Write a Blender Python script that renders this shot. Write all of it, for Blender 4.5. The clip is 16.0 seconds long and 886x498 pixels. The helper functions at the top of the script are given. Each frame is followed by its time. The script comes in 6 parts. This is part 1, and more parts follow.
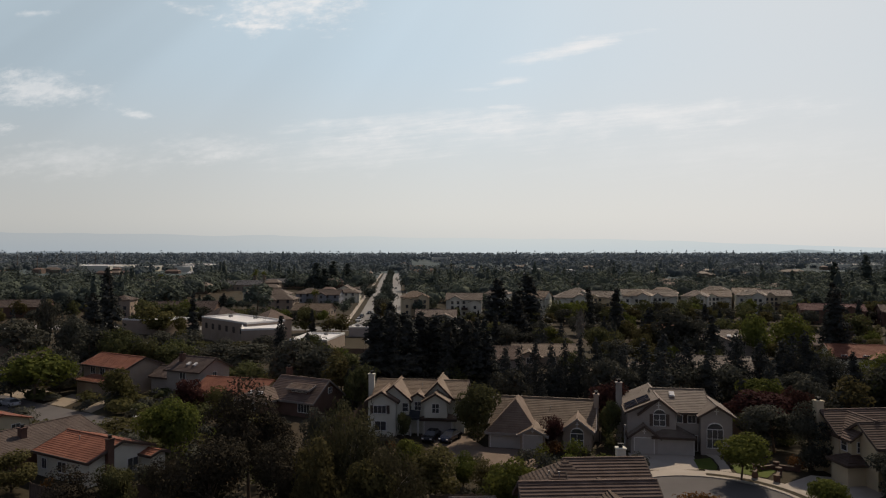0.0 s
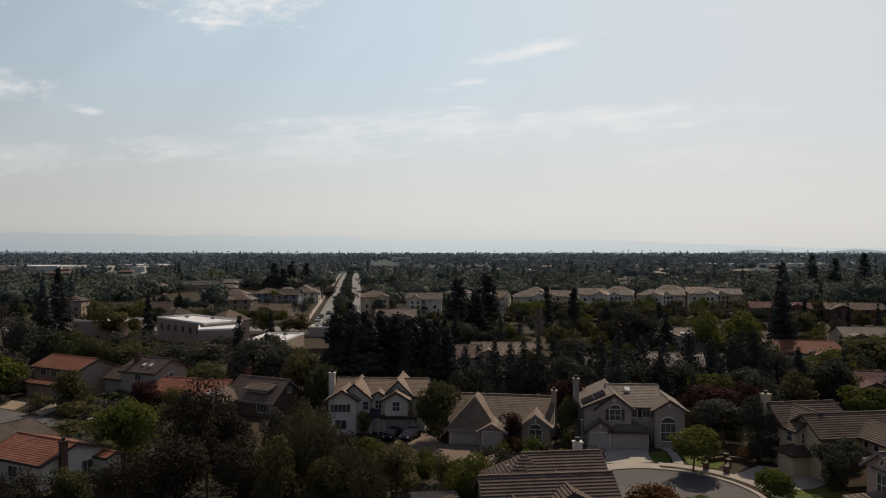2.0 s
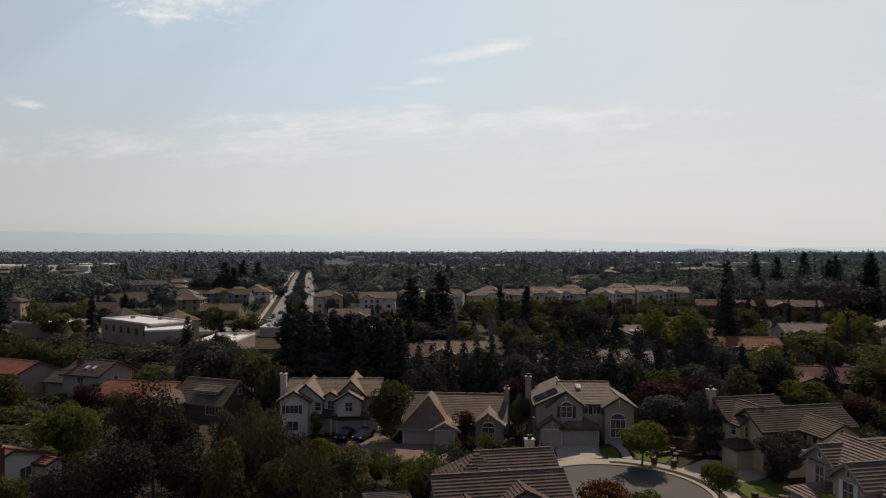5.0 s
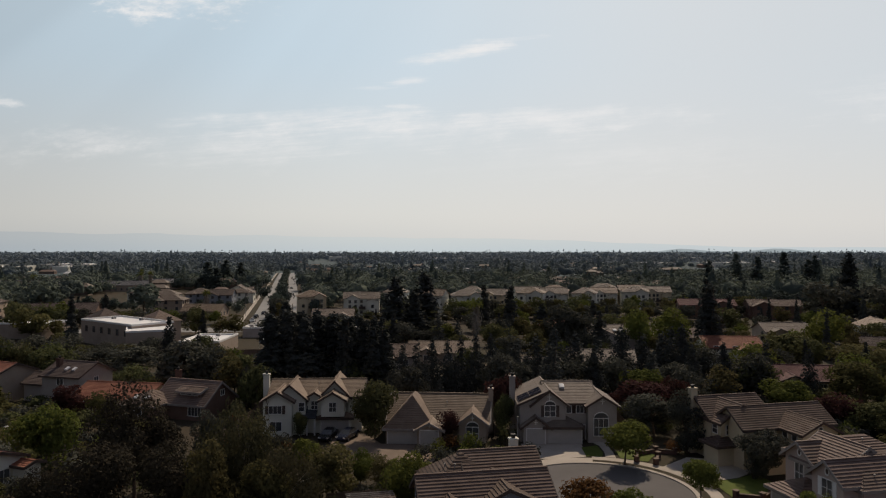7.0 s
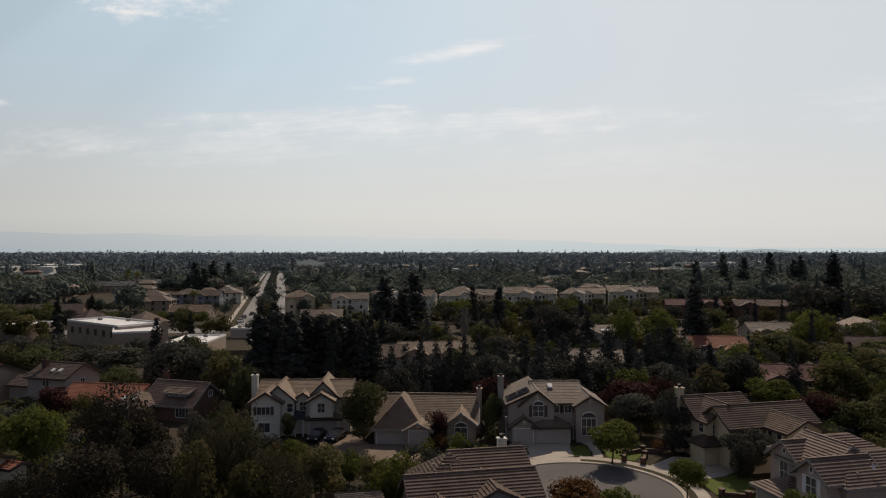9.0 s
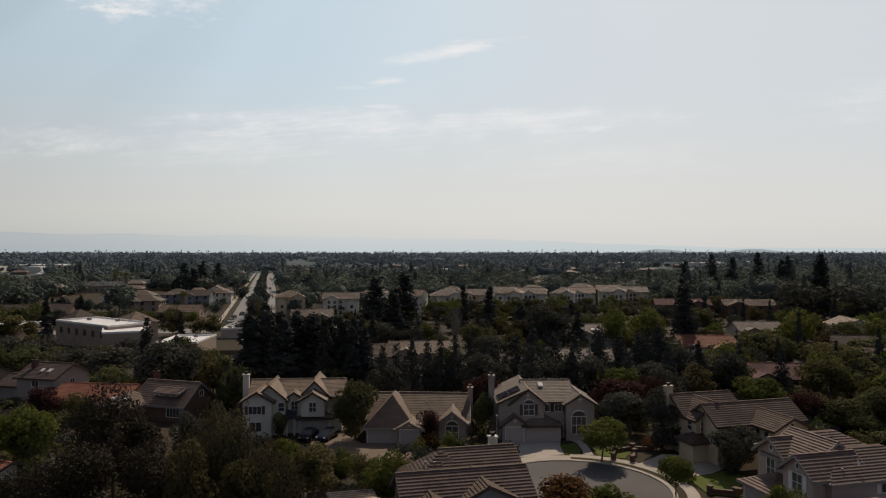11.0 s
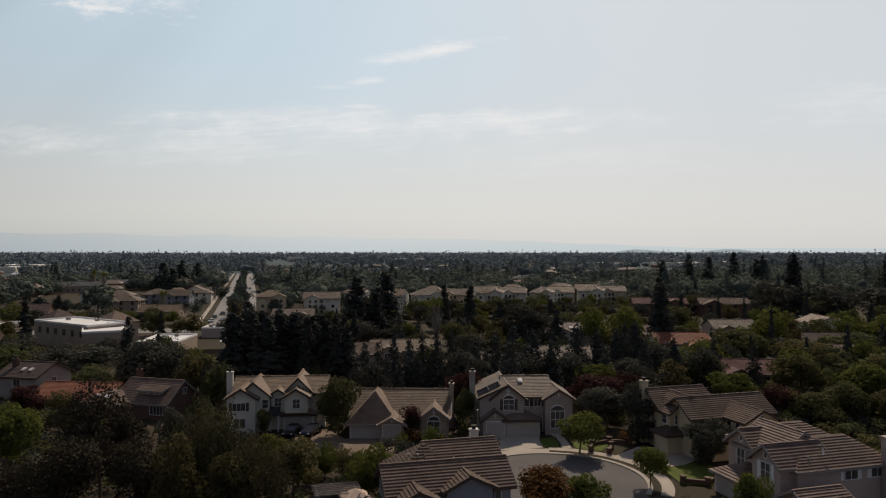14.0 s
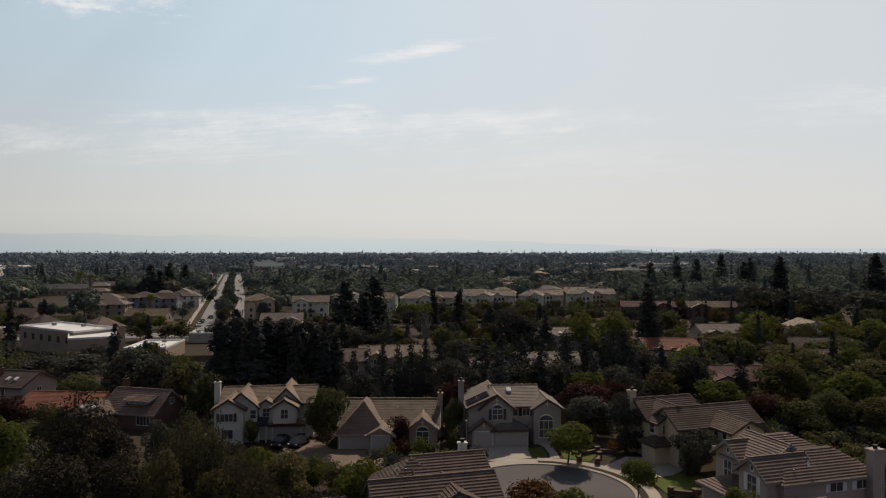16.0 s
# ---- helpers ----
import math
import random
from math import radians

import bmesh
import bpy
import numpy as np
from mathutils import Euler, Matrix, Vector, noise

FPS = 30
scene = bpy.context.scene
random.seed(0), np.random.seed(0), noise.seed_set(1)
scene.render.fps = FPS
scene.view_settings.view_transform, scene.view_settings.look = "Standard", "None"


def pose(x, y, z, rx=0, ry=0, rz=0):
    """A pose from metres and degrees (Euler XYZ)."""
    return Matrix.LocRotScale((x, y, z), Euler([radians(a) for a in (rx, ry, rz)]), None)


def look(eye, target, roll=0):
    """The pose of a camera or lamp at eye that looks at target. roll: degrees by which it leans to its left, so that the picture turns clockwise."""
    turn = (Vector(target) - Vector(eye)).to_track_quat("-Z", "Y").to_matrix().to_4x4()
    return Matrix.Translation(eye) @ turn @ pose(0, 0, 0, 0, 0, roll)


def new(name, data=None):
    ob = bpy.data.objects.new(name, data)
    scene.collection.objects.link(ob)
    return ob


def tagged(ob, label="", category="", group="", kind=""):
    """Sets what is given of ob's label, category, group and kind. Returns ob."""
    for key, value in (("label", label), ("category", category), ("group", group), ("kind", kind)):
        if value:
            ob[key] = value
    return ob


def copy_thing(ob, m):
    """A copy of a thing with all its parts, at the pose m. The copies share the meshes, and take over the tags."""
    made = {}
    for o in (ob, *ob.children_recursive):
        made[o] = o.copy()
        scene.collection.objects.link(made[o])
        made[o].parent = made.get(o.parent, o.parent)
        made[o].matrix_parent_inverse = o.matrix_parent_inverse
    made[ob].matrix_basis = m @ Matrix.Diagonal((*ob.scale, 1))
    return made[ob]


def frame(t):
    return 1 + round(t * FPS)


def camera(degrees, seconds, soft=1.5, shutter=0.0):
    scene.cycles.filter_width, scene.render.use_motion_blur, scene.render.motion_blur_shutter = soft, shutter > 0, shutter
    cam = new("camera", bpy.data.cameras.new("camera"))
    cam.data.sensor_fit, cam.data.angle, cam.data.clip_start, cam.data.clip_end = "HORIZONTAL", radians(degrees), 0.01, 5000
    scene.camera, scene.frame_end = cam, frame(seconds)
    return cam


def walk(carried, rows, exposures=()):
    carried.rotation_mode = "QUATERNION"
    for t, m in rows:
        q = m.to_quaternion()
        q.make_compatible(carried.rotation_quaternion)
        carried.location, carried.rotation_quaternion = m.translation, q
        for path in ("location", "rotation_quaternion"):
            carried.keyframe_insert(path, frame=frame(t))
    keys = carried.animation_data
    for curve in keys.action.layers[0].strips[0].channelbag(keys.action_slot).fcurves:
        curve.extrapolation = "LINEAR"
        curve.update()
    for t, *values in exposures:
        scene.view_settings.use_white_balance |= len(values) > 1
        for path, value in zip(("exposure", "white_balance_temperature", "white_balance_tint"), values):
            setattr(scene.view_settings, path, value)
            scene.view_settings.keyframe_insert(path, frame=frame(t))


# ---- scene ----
# camera: seconds, x, y, z, tilt, turn
cam = camera(65.07, 16.0, 1.2)
PATH = [
    (0, 0.35, 1.59, 27.00, 90.337, 0.001),
    (0.5, 0.41, 0.99, 26.92, 90.334, -0.577),
    (1, 0.37, 0.76, 26.90, 90.347, -1.430),
    (1.5, 0.31, 0.75, 26.86, 90.342, -2.416),
    (2, 0.23, 0.80, 26.83, 90.341, -3.317),
    (2.5, 0.25, 0.80, 26.82, 90.312, -4.141),
    (3, 0.30, 0.81, 26.80, 90.300, -4.875),
    (3.5, 0.34, 0.83, 26.81, 90.303, -5.525),
    (4, 0.36, 0.89, 26.89, 90.274, -6.113),
    (6.5, 0.38, 0.98, 26.79, 90.270, -8.131),
    (7, 0.37, 0.94, 26.80, 90.269, -8.406),
    (7.5, 0.34, 0.92, 26.82, 90.264, -8.685),
    (8, 0.36, 0.91, 26.82, 90.269, -8.919),
    (8.5, 0.35, 0.87, 26.84, 90.292, -9.134),
    (9, 0.34, 0.71, 26.85, 90.295, -9.337),
    (11.5, 0.05, -0.20, 26.75, 90.298, -10.347),
    (12, -0.07, -0.98, 26.63, 90.297, -10.589),
    (12.5, -0.24, -1.49, 26.56, 90.305, -10.902),
    (13, -0.34, -1.66, 26.57, 90.315, -11.206),
    (13.5, -0.42, -1.68, 26.56, 90.310, -11.503),
    (14, -0.44, -1.67, 26.56, 90.314, -11.759),
    (14.5, -0.44, -1.67, 26.59, 90.292, -12.033),
    (15, -0.45, -1.66, 26.86, 90.263, -12.251),
    (15.5, -0.43, -1.64, 27.42, 90.298, -12.455),
    (16, -0.34, -1.65, 28.01, 90.312, -12.634),
]
walk(cam, [(t, pose(x, y, z, rx, 0, rz)) for t, x, y, z, rx, rz in PATH])

# world, sun
SUN_AZ, SUN_EL = 27.0, 42.5
sun = new("sun", bpy.data.lights.new("sun", "SUN"))
sun.data.energy, sun.data.angle, sun.data.color = 3.1, radians(0.6), (1.0, 0.835, 0.665)
sun.matrix_world = look((0, 0, 0), (-math.sin(radians(SUN_AZ)) * math.cos(radians(SUN_EL)), -math.cos(radians(SUN_AZ)) * math.cos(radians(SUN_EL)), -math.sin(radians(SUN_EL))))

world = bpy.data.worlds.new("sky")
scene.world = world
world.use_nodes = True


class Nodes:
    """Short ways to write a node tree."""

    def __init__(self, tree):
        self.tree = tree
        tree.nodes.clear()

    def node(self, kind):
        return self.tree.nodes.new(kind)

    def put(self, socket, value):
        if isinstance(value, bpy.types.NodeSocket):
            self.tree.links.new(value, socket)
        elif value is not None:
            socket.default_value = value

    def math(self, op, a, b=None, c=None, clamp=False):
        n = self.node("ShaderNodeMath")
        n.operation, n.use_clamp = op, clamp
        for s, v in zip(n.inputs, (a, b, c)):
            self.put(s, v)
        return n.outputs[0]

    def mix(self, fac, a, b, blend="MIX"):
        n = self.node("ShaderNodeMix")
        n.data_type, n.blend_type = "RGBA", blend
        self.put(n.inputs[0], fac)
        self.put(n.inputs[6], a)
        self.put(n.inputs[7], b)
        return n.outputs[2]

    def step(self, value, lo, hi, a=0.0, b=1.0):
        n = self.node("ShaderNodeMapRange")
        n.interpolation_type = "SMOOTHSTEP"
        for s, v in zip(n.inputs, (value, lo, hi, a, b)):
            self.put(s, v)
        return n.outputs[0]

    def noise(self, vector, scale, detail=4.0, rough=0.55):
        n = self.node("ShaderNodeTexNoise")
        self.put(n.inputs["Vector"], vector)
        n.inputs["Scale"].default_value, n.inputs["Detail"].default_value, n.inputs["Roughness"].default_value = scale, detail, rough
        return n.outputs["Fac"]

    def vec(self, x, y, z):
        n = self.node("ShaderNodeCombineXYZ")
        for s, v in zip(n.inputs, (x, y, z)):
            self.put(s, v)
        return n.outputs[0]


def rgb(r, g, b):
    return (r, g, b, 1.0)


def build_sky():
    n = Nodes(world.node_tree)
    sky = n.node("ShaderNodeTexSky")
    sky.sky_type, sky.sun_disc = "NISHITA", False
    sky.sun_elevation, sky.sun_rotation = radians(SUN_EL), radians(SUN_AZ)
    sky.altitude, sky.air_density, sky.dust_density, sky.ozone_density = 50, 1.0, 2.0, 1.5
    co = n.node("ShaderNodeTexCoord").outputs["Generated"]
    xyz = n.node("ShaderNodeSeparateXYZ")
    n.put(xyz.inputs[0], co)
    x, y, z = xyz.outputs
    ya = n.math("MAXIMUM", n.math("ABSOLUTE", y), 0.15)
    u, v = n.math("DIVIDE", x, ya), n.math("DIVIDE", z, ya)
    # smoky haze low over the land, a clearer and deeper sky overhead and behind
    base = n.node("ShaderNodeVectorMath")
    base.operation = "SCALE"
    n.put(base.inputs[0], sky.outputs[0])
    base.inputs["Scale"].default_value = 0.05
    ahead = n.step(y, 0.0, 0.72)
    high = n.step(v, 0.03, 0.30)
    smoke = n.mix(high, rgb(0.648, 0.643, 0.617), rgb(0.540, 0.648, 0.725))
    smoke = n.mix(n.step(v, 0.0, 0.06), rgb(0.565, 0.580, 0.580), smoke)
    smoke = n.mix(n.step(u, -0.15, 0.6, 0.0, 0.6), smoke, rgb(0.685, 0.675, 0.668))
    over = n.mix(n.step(z, 0.34, 0.60), smoke, rgb(0.110, 0.128, 0.184))
    over = n.mix(ahead, rgb(0.138, 0.151, 0.206), over)
    col = n.mix(0.88, base.outputs[0], over)
    # the air is dimmer to one side and brightest below the sun
    lit = n.math("ADD", n.step(u, -0.70, 0.05, 0.845, 1.105), n.step(u, 0.15, 0.75, 0.0, -0.04))
    shade = n.node("ShaderNodeVectorMath")
    shade.operation = "SCALE"
    n.put(shade.inputs[0], col)
    n.put(shade.inputs["Scale"], lit)
    col = shade.outputs[0]
    # faint shafts of light and shade that fan out from the sun through the haze
    us, vs = math.tan(radians(SUN_AZ)), math.tan(radians(SUN_EL)) / math.cos(radians(SUN_AZ))
    fan = n.math("DIVIDE", n.math("SUBTRACT", u, us), n.math("MAXIMUM", n.math("SUBTRACT", vs, v), 0.1))
    shaft = n.noise(n.vec(n.math("MULTIPLY", fan, 3.2), 0.7, 0.2), 1.9, 1.5, 0.5)
    shaft = n.math("MULTIPLY", n.math("SUBTRACT", shaft, 0.5), n.math("MULTIPLY", n.step(v, 0.02, 0.30), n.step(u, 0.35, -0.35, 0.0, 0.26)))
    rays = n.node("ShaderNodeVectorMath")
    rays.operation = "SCALE"
    n.put(rays.inputs[0], col)
    n.put(rays.inputs["Scale"], n.math("ADD", shaft, 1.0))
    col = rays.outputs[0]
    # clouds: drifts of thin cirrus and a few puffs, each an ellipse broken up by noise at three scales
    lean = n.math("MULTIPLY_ADD", u, -0.10, v)
    warp = n.noise(n.vec(n.math("MULTIPLY", u, 7.0), n.math("MULTIPLY", lean, 19.0), 0.3), 2.4, 7.0, 0.62)
    fine = n.noise(n.vec(n.math("MULTIPLY", u, 26.0), n.math("MULTIPLY", lean, 60.0), 1.7), 2.2, 8.0, 0.72)
    comb = n.noise(n.vec(n.math("MULTIPLY", u, 5.0), n.math("MULTIPLY", lean, 95.0), 4.1), 1.6, 6.0, 0.66)
    puffy = n.math("ADD", n.math("MULTIPLY_ADD", warp, 2.6, -1.3), n.math("MULTIPLY_ADD", fine, 1.7, -0.85))
    wispy = n.math("ADD", n.math("MULTIPLY_ADD", warp, 2.0, -1.0), n.math("MULTIPLY_ADD", comb, 1.5, -0.75))
    body = n.step(fine, 0.30, 0.72, 0.75, 1.0)
    total = None
    for cu, cv, ru, rv, tilt, soft, amount, top, thin in CLOUDS:
        du, dv = n.math("SUBTRACT", u, cu), n.math("SUBTRACT", v, cv)
        c, t = math.cos(tilt), math.sin(tilt)
        p = n.math("DIVIDE", n.math("ADD", n.math("MULTIPLY", du, c), n.math("MULTIPLY", dv, t)), ru)
        q = n.math("DIVIDE", n.math("SUBTRACT", n.math("MULTIPLY", dv, c), n.math("MULTIPLY", du, t)), rv)
        q = n.math("MULTIPLY_ADD", n.math("MAXIMUM", q, 0.0), top - 1.0, q)
        r = n.math("SQRT", n.math("ADD", n.math("MULTIPLY", p, p), n.math("MULTIPLY", q, q)))
        f = n.math("ADD", n.math("SUBTRACT", 1.0, r), wispy if thin else puffy)
        m = n.math("MULTIPLY", n.math("MULTIPLY", n.step(f, -0.1, soft * 0.8), amount), body)
        rest = n.math("SUBTRACT", 1.0, m)
        total = rest if total is None else n.math("MULTIPLY", total, rest)
    col = n.mix(n.math("SUBTRACT", 1.0, total), col, rgb(0.87, 0.85, 0.84))
    out = n.node("ShaderNodeOutputWorld")
    bg = n.node("ShaderNodeBackground")
    n.put(bg.inputs[0], col)
    bg.inputs[1].default_value = 1.0
    n.put(out.inputs[0], bg.outputs[0])


# clouds: across, up (tangents seen from the start), half width, half height, tilt, softness, amount, crispness of the upper edge, thin cirrus or puff
CLOUDS = [
    (-0.232, 0.352, 0.120, 0.036, 0.03, 1.5, 0.85, 1, 0),
    (-0.250, 0.327, 0.085, 0.007, -0.02, 1.3, 0.7, 1, 0),
    (-0.375, 0.354, 0.055, 0.009, -0.25, 1.3, 0.5, 1, 0),
    (-0.585, 0.236, 0.115, 0.028, -0.08, 1.5, 0.55, 1, 0),
    (-0.440, 0.200, 0.026, 0.006, -0.1, 1.3, 0.55, 1, 0),
    (-0.634, 0.180, 0.026, 0.010, 0, 1.3, 0.5, 1, 0),
    (-0.595, 0.346, 0.030, 0.005, 0.05, 1.4, 0.4, 1, 0),
    (0.182, 0.293, 0.105, 0.013, 0.23, 1.5, 0.8, 1, 1),
    (0.225, 0.303, 0.050, 0.006, 0.20, 1.3, 0.5, 1, 1),
    (0.100, 0.248, 0.036, 0.0055, 0.15, 1.3, 0.6, 1, 1),
    (0.040, 0.236, 0.034, 0.0045, 0.06, 1.4, 0.4, 1, 1),
    (0.086, 0.210, 0.030, 0.004, 0.02, 1.4, 0.5, 1, 1),
]
CLOUDS += [
    (-0.030, 0.194, 0.210, 0.034, 0.06, 1.9, 0.66, 2.4, 1),
    (0.300, 0.205, 0.320, 0.034, 0.06, 1.9, 0.60, 2.4, 1),
    (0.090, 0.184, 0.360, 0.044, 0.07, 2.2, 0.50, 1.8, 1),
    (-0.130, 0.150, 0.150, 0.038, 0.10, 2.0, 0.55, 1.4, 1),
    (-0.330, 0.150, 0.110, 0.022, 0, 2.0, 0.42, 1, 0),
    (-0.530, 0.135, 0.180, 0.030, 0.02, 2.2, 0.38, 1, 0),
    (0.420, 0.150, 0.330, 0.050, 0.04, 2.4, 0.30, 1.2, 1),
    (1.000, 0.260, 0.300, 0.050, 0.1, 2.0, 0.5, 1.0, 1),
]
build_sky()


# materials
def material(name, a, b, scale=1.0, rough=0.8, bump=0.0, fine=18.0, stain=0.25, spec=0.3, per_object=0.0, metal=0.0, through_light=0.0, stretch=(1, 1, 1)):
    """A surface that varies between colours a and b in blotches, with a finer grain, stains and relief."""
    m = bpy.data.materials.new(name)
    m.use_nodes = True
    n = Nodes(m.node_tree)
    co = n.node("ShaderNodeTexCoord").outputs["Object"]
    if stretch != (1, 1, 1):
        mp = n.node("ShaderNodeMapping")
        mp.inputs["Scale"].default_value = stretch
        n.put(mp.inputs[0], co)
        co = mp.outputs[0]
    big, small = n.noise(co, scale, 5.0), n.noise(co, scale * fine, 3.0, 0.6)
    f = n.step(n.math("MULTIPLY_ADD", small, 0.45, n.math("MULTIPLY", big, 0.75)), 0.35, 0.85)
    col = n.mix(f, rgb(*a), rgb(*b))
    if stain:
        worn = n.step(n.noise(co, scale * 0.31, 4.0), 0.5, 0.75, 0.0, stain)
        col = n.mix(worn, col, rgb(*[0.55 * c for c in a]))
    if per_object:
        hsv = n.node("ShaderNodeHueSaturation")
        rnd = n.node("ShaderNodeObjectInfo").outputs["Random"]
        n.put(hsv.inputs["Hue"], n.math("MULTIPLY_ADD", rnd, 0.05 * per_object, 0.5 - 0.025 * per_object))
        n.put(hsv.inputs["Value"], n.math("MULTIPLY_ADD", n.math("FRACT", n.math("MULTIPLY", rnd, 7.31)), 0.8 * per_object, 1 - 0.4 * per_object))
        n.put(hsv.inputs["Color"], col)
        col = hsv.outputs[0]
    bs = n.node("ShaderNodeBsdfPrincipled")
    n.put(bs.inputs["Base Color"], col)
    n.put(bs.inputs["Roughness"], n.math("MULTIPLY_ADD", small, 0.2, rough - 0.1))
    bs.inputs["Specular IOR Level"].default_value, bs.inputs["Metallic"].default_value = spec, metal
    if bump:
        bp = n.node("ShaderNodeBump")
        bp.inputs["Strength"].default_value, bp.inputs["Distance"].default_value = 0.6, bump
        n.put(bp.inputs["Height"], small)
        n.put(bs.inputs["Normal"], bp.outputs[0])
    shader = bs.outputs[0]
    if through_light:
        tr = n.node("ShaderNodeBsdfTranslucent")
        n.put(tr.inputs[0], col)
        mx = n.node("ShaderNodeMixShader")
        mx.inputs[0].default_value = through_light
        n.put(mx.inputs[1], shader)
        n.put(mx.inputs[2], tr.outputs[0])
        shader = mx.outputs[0]
    out = n.node("ShaderNodeOutputMaterial")
    n.put(out.inputs[0], shader)
    return m


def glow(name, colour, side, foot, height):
    """Smoky distance painted as glow: paler towards the crest, dimmer to one side."""
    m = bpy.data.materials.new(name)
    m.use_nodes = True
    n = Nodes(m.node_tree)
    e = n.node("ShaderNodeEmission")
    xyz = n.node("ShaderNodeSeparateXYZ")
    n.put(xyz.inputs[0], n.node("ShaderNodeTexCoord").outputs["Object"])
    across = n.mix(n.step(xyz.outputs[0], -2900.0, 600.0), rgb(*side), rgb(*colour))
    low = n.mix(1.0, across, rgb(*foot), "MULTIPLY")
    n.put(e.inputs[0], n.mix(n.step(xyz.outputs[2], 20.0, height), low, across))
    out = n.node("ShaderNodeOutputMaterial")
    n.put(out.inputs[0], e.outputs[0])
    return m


def leaves(name, a, b, per=0.5, light=0.28, scale=0.5):
    return material(name, a, b, scale, 0.9, 0.0, 8.0, 0.2, 0.03, per, 0.0, light)


GROUND = material("dry_ground", (0.062, 0.046, 0.031), (0.040, 0.037, 0.022), 0.03, 0.95, 0.02, 60, 0.4, 0.1)
ASPHALT = material("asphalt", (0.096, 0.088, 0.084), (0.138, 0.128, 0.122), 0.12, 0.9, 0.004, 60, 0.45, 0.2)
OLD_ASPHALT = material("sun_bleached_asphalt", (0.165, 0.156, 0.142), (0.225, 0.213, 0.195), 0.1, 0.7, 0.0, 40, 0.3, 0.3)
CONCRETE = material("pale_concrete", (0.36, 0.315, 0.26), (0.45, 0.40, 0.34), 0.3, 0.9, 0.004, 25, 0.35, 0.2)
# haze painted into the ground colour, so gaps between far trees stay pale
FAR_FIELD = material("hazed_far_fields", (0.075, 0.098, 0.102), (0.115, 0.140, 0.142), 0.012, 0.95, 0.0, 30, 0.2, 0.05)
TAN_CONCRETE = material("sun_tanned_concrete", (0.25, 0.205, 0.15), (0.33, 0.275, 0.205), 0.3, 0.9, 0.004, 25, 0.35, 0.2)
AGGREGATE = material("brown_aggregate", (0.155, 0.115, 0.085), (0.215, 0.165, 0.125), 0.4, 0.9, 0.004, 30, 0.3, 0.2)
LAWN = material("lawn", (0.075, 0.100, 0.020), (0.110, 0.132, 0.030), 0.6, 0.9, 0.03, 30, 0.25, 0.1)
DRYGRASS = material("dry_grass", (0.15, 0.112, 0.070), (0.21, 0.158, 0.100), 0.3, 0.95, 0.03, 30, 0.3, 0.1)
STUCCO_WHITE = material("white_stucco", (0.63, 0.61, 0.51), (0.71, 0.69, 0.59), 0.5, 0.9, 0.006, 30, 0.25, 0.2)
STUCCO_GREY = material("warm_grey_stucco", (0.34, 0.30, 0.26), (0.42, 0.375, 0.33), 0.5, 0.9, 0.006, 30, 0.25, 0.2)
STUCCO_TAUPE = material("taupe_stucco", (0.42, 0.335, 0.285), (0.50, 0.405, 0.345), 0.5, 0.9, 0.006, 30, 0.25, 0.2)
STUCCO_TAN = material("tan_stucco", (0.33, 0.26, 0.20), (0.40, 0.325, 0.255), 0.5, 0.9, 0.006, 30, 0.25, 0.2)
STUCCO_CREAM = material("cream_stucco", (0.54, 0.46, 0.31), (0.62, 0.53, 0.37), 0.5, 0.9, 0.006, 30, 0.25, 0.2)
STUCCO_BLUE = material("blue_grey_siding", (0.22, 0.235, 0.26), (0.27, 0.285, 0.31), 0.5, 0.85, 0.006, 30, 0.25, 0.2)
SIDING_BROWN = material("brown_siding", (0.14, 0.085, 0.062), (0.19, 0.12, 0.09), 0.5, 0.85, 0.006, 30, 0.25, 0.2)
TRIM_WHITE = material("white_paint", (0.72, 0.70, 0.66), (0.78, 0.76, 0.72), 1.0, 0.6, 0.0, 20, 0.15, 0.4)
TRIM_GREY = material("grey_paint", (0.24, 0.21, 0.185), (0.30, 0.265, 0.235), 1.0, 0.7, 0.0, 20, 0.2, 0.3)
TRIM_BROWN = material("brown_paint", (0.07, 0.05, 0.04), (0.10, 0.07, 0.055), 1.0, 0.7, 0.0, 20, 0.2, 0.3)
DOOR_GREY = material("garage_door_paint", (0.40, 0.37, 0.33), (0.47, 0.43, 0.39), 1.0, 0.6, 0.0, 20, 0.2, 0.4)
TILE_TAN = material("tan_concrete_tile", (0.150, 0.106, 0.074), (0.225, 0.166, 0.120), 0.8, 0.72, 0.015, 12, 0.35, 0.2, 0.25)
TILE_GREY = material("weathered_grey_tile", (0.132, 0.102, 0.080), (0.205, 0.164, 0.132), 0.8, 0.72, 0.015, 12, 0.35, 0.2, 0.25)
TILE_DARK = material("dark_brown_tile", (0.142, 0.101, 0.080), (0.220, 0.162, 0.131), 0.8, 0.75, 0.012, 12, 0.35, 0.15, 0.25)
TILE_RED = material("terracotta_tile", (0.180, 0.062, 0.037), (0.275, 0.110, 0.068), 0.8, 0.85, 0.015, 12, 0.4, 0.3, 0.3)
TILE_MAROON = material("maroon_tile", (0.105, 0.050, 0.046), (0.165, 0.084, 0.076), 0.8, 0.85, 0.015, 12, 0.4, 0.2, 0.25)
TILE_COAL = material("charcoal_tile", (0.104, 0.075, 0.059), (0.172, 0.128, 0.103), 0.8, 0.85, 0.015, 12, 0.35, 0.12, 0.25)
SLATE = material("dark_slate", (0.045, 0.048, 0.055), (0.075, 0.078, 0.088), 0.8, 0.75, 0.01, 12, 0.3, 0.2)
GREY_ROOF = material("grey_felt_roof", (0.092, 0.092, 0.097), (0.140, 0.140, 0.146), 0.4, 0.85, 0.0, 20, 0.35, 0.2, 0.2)
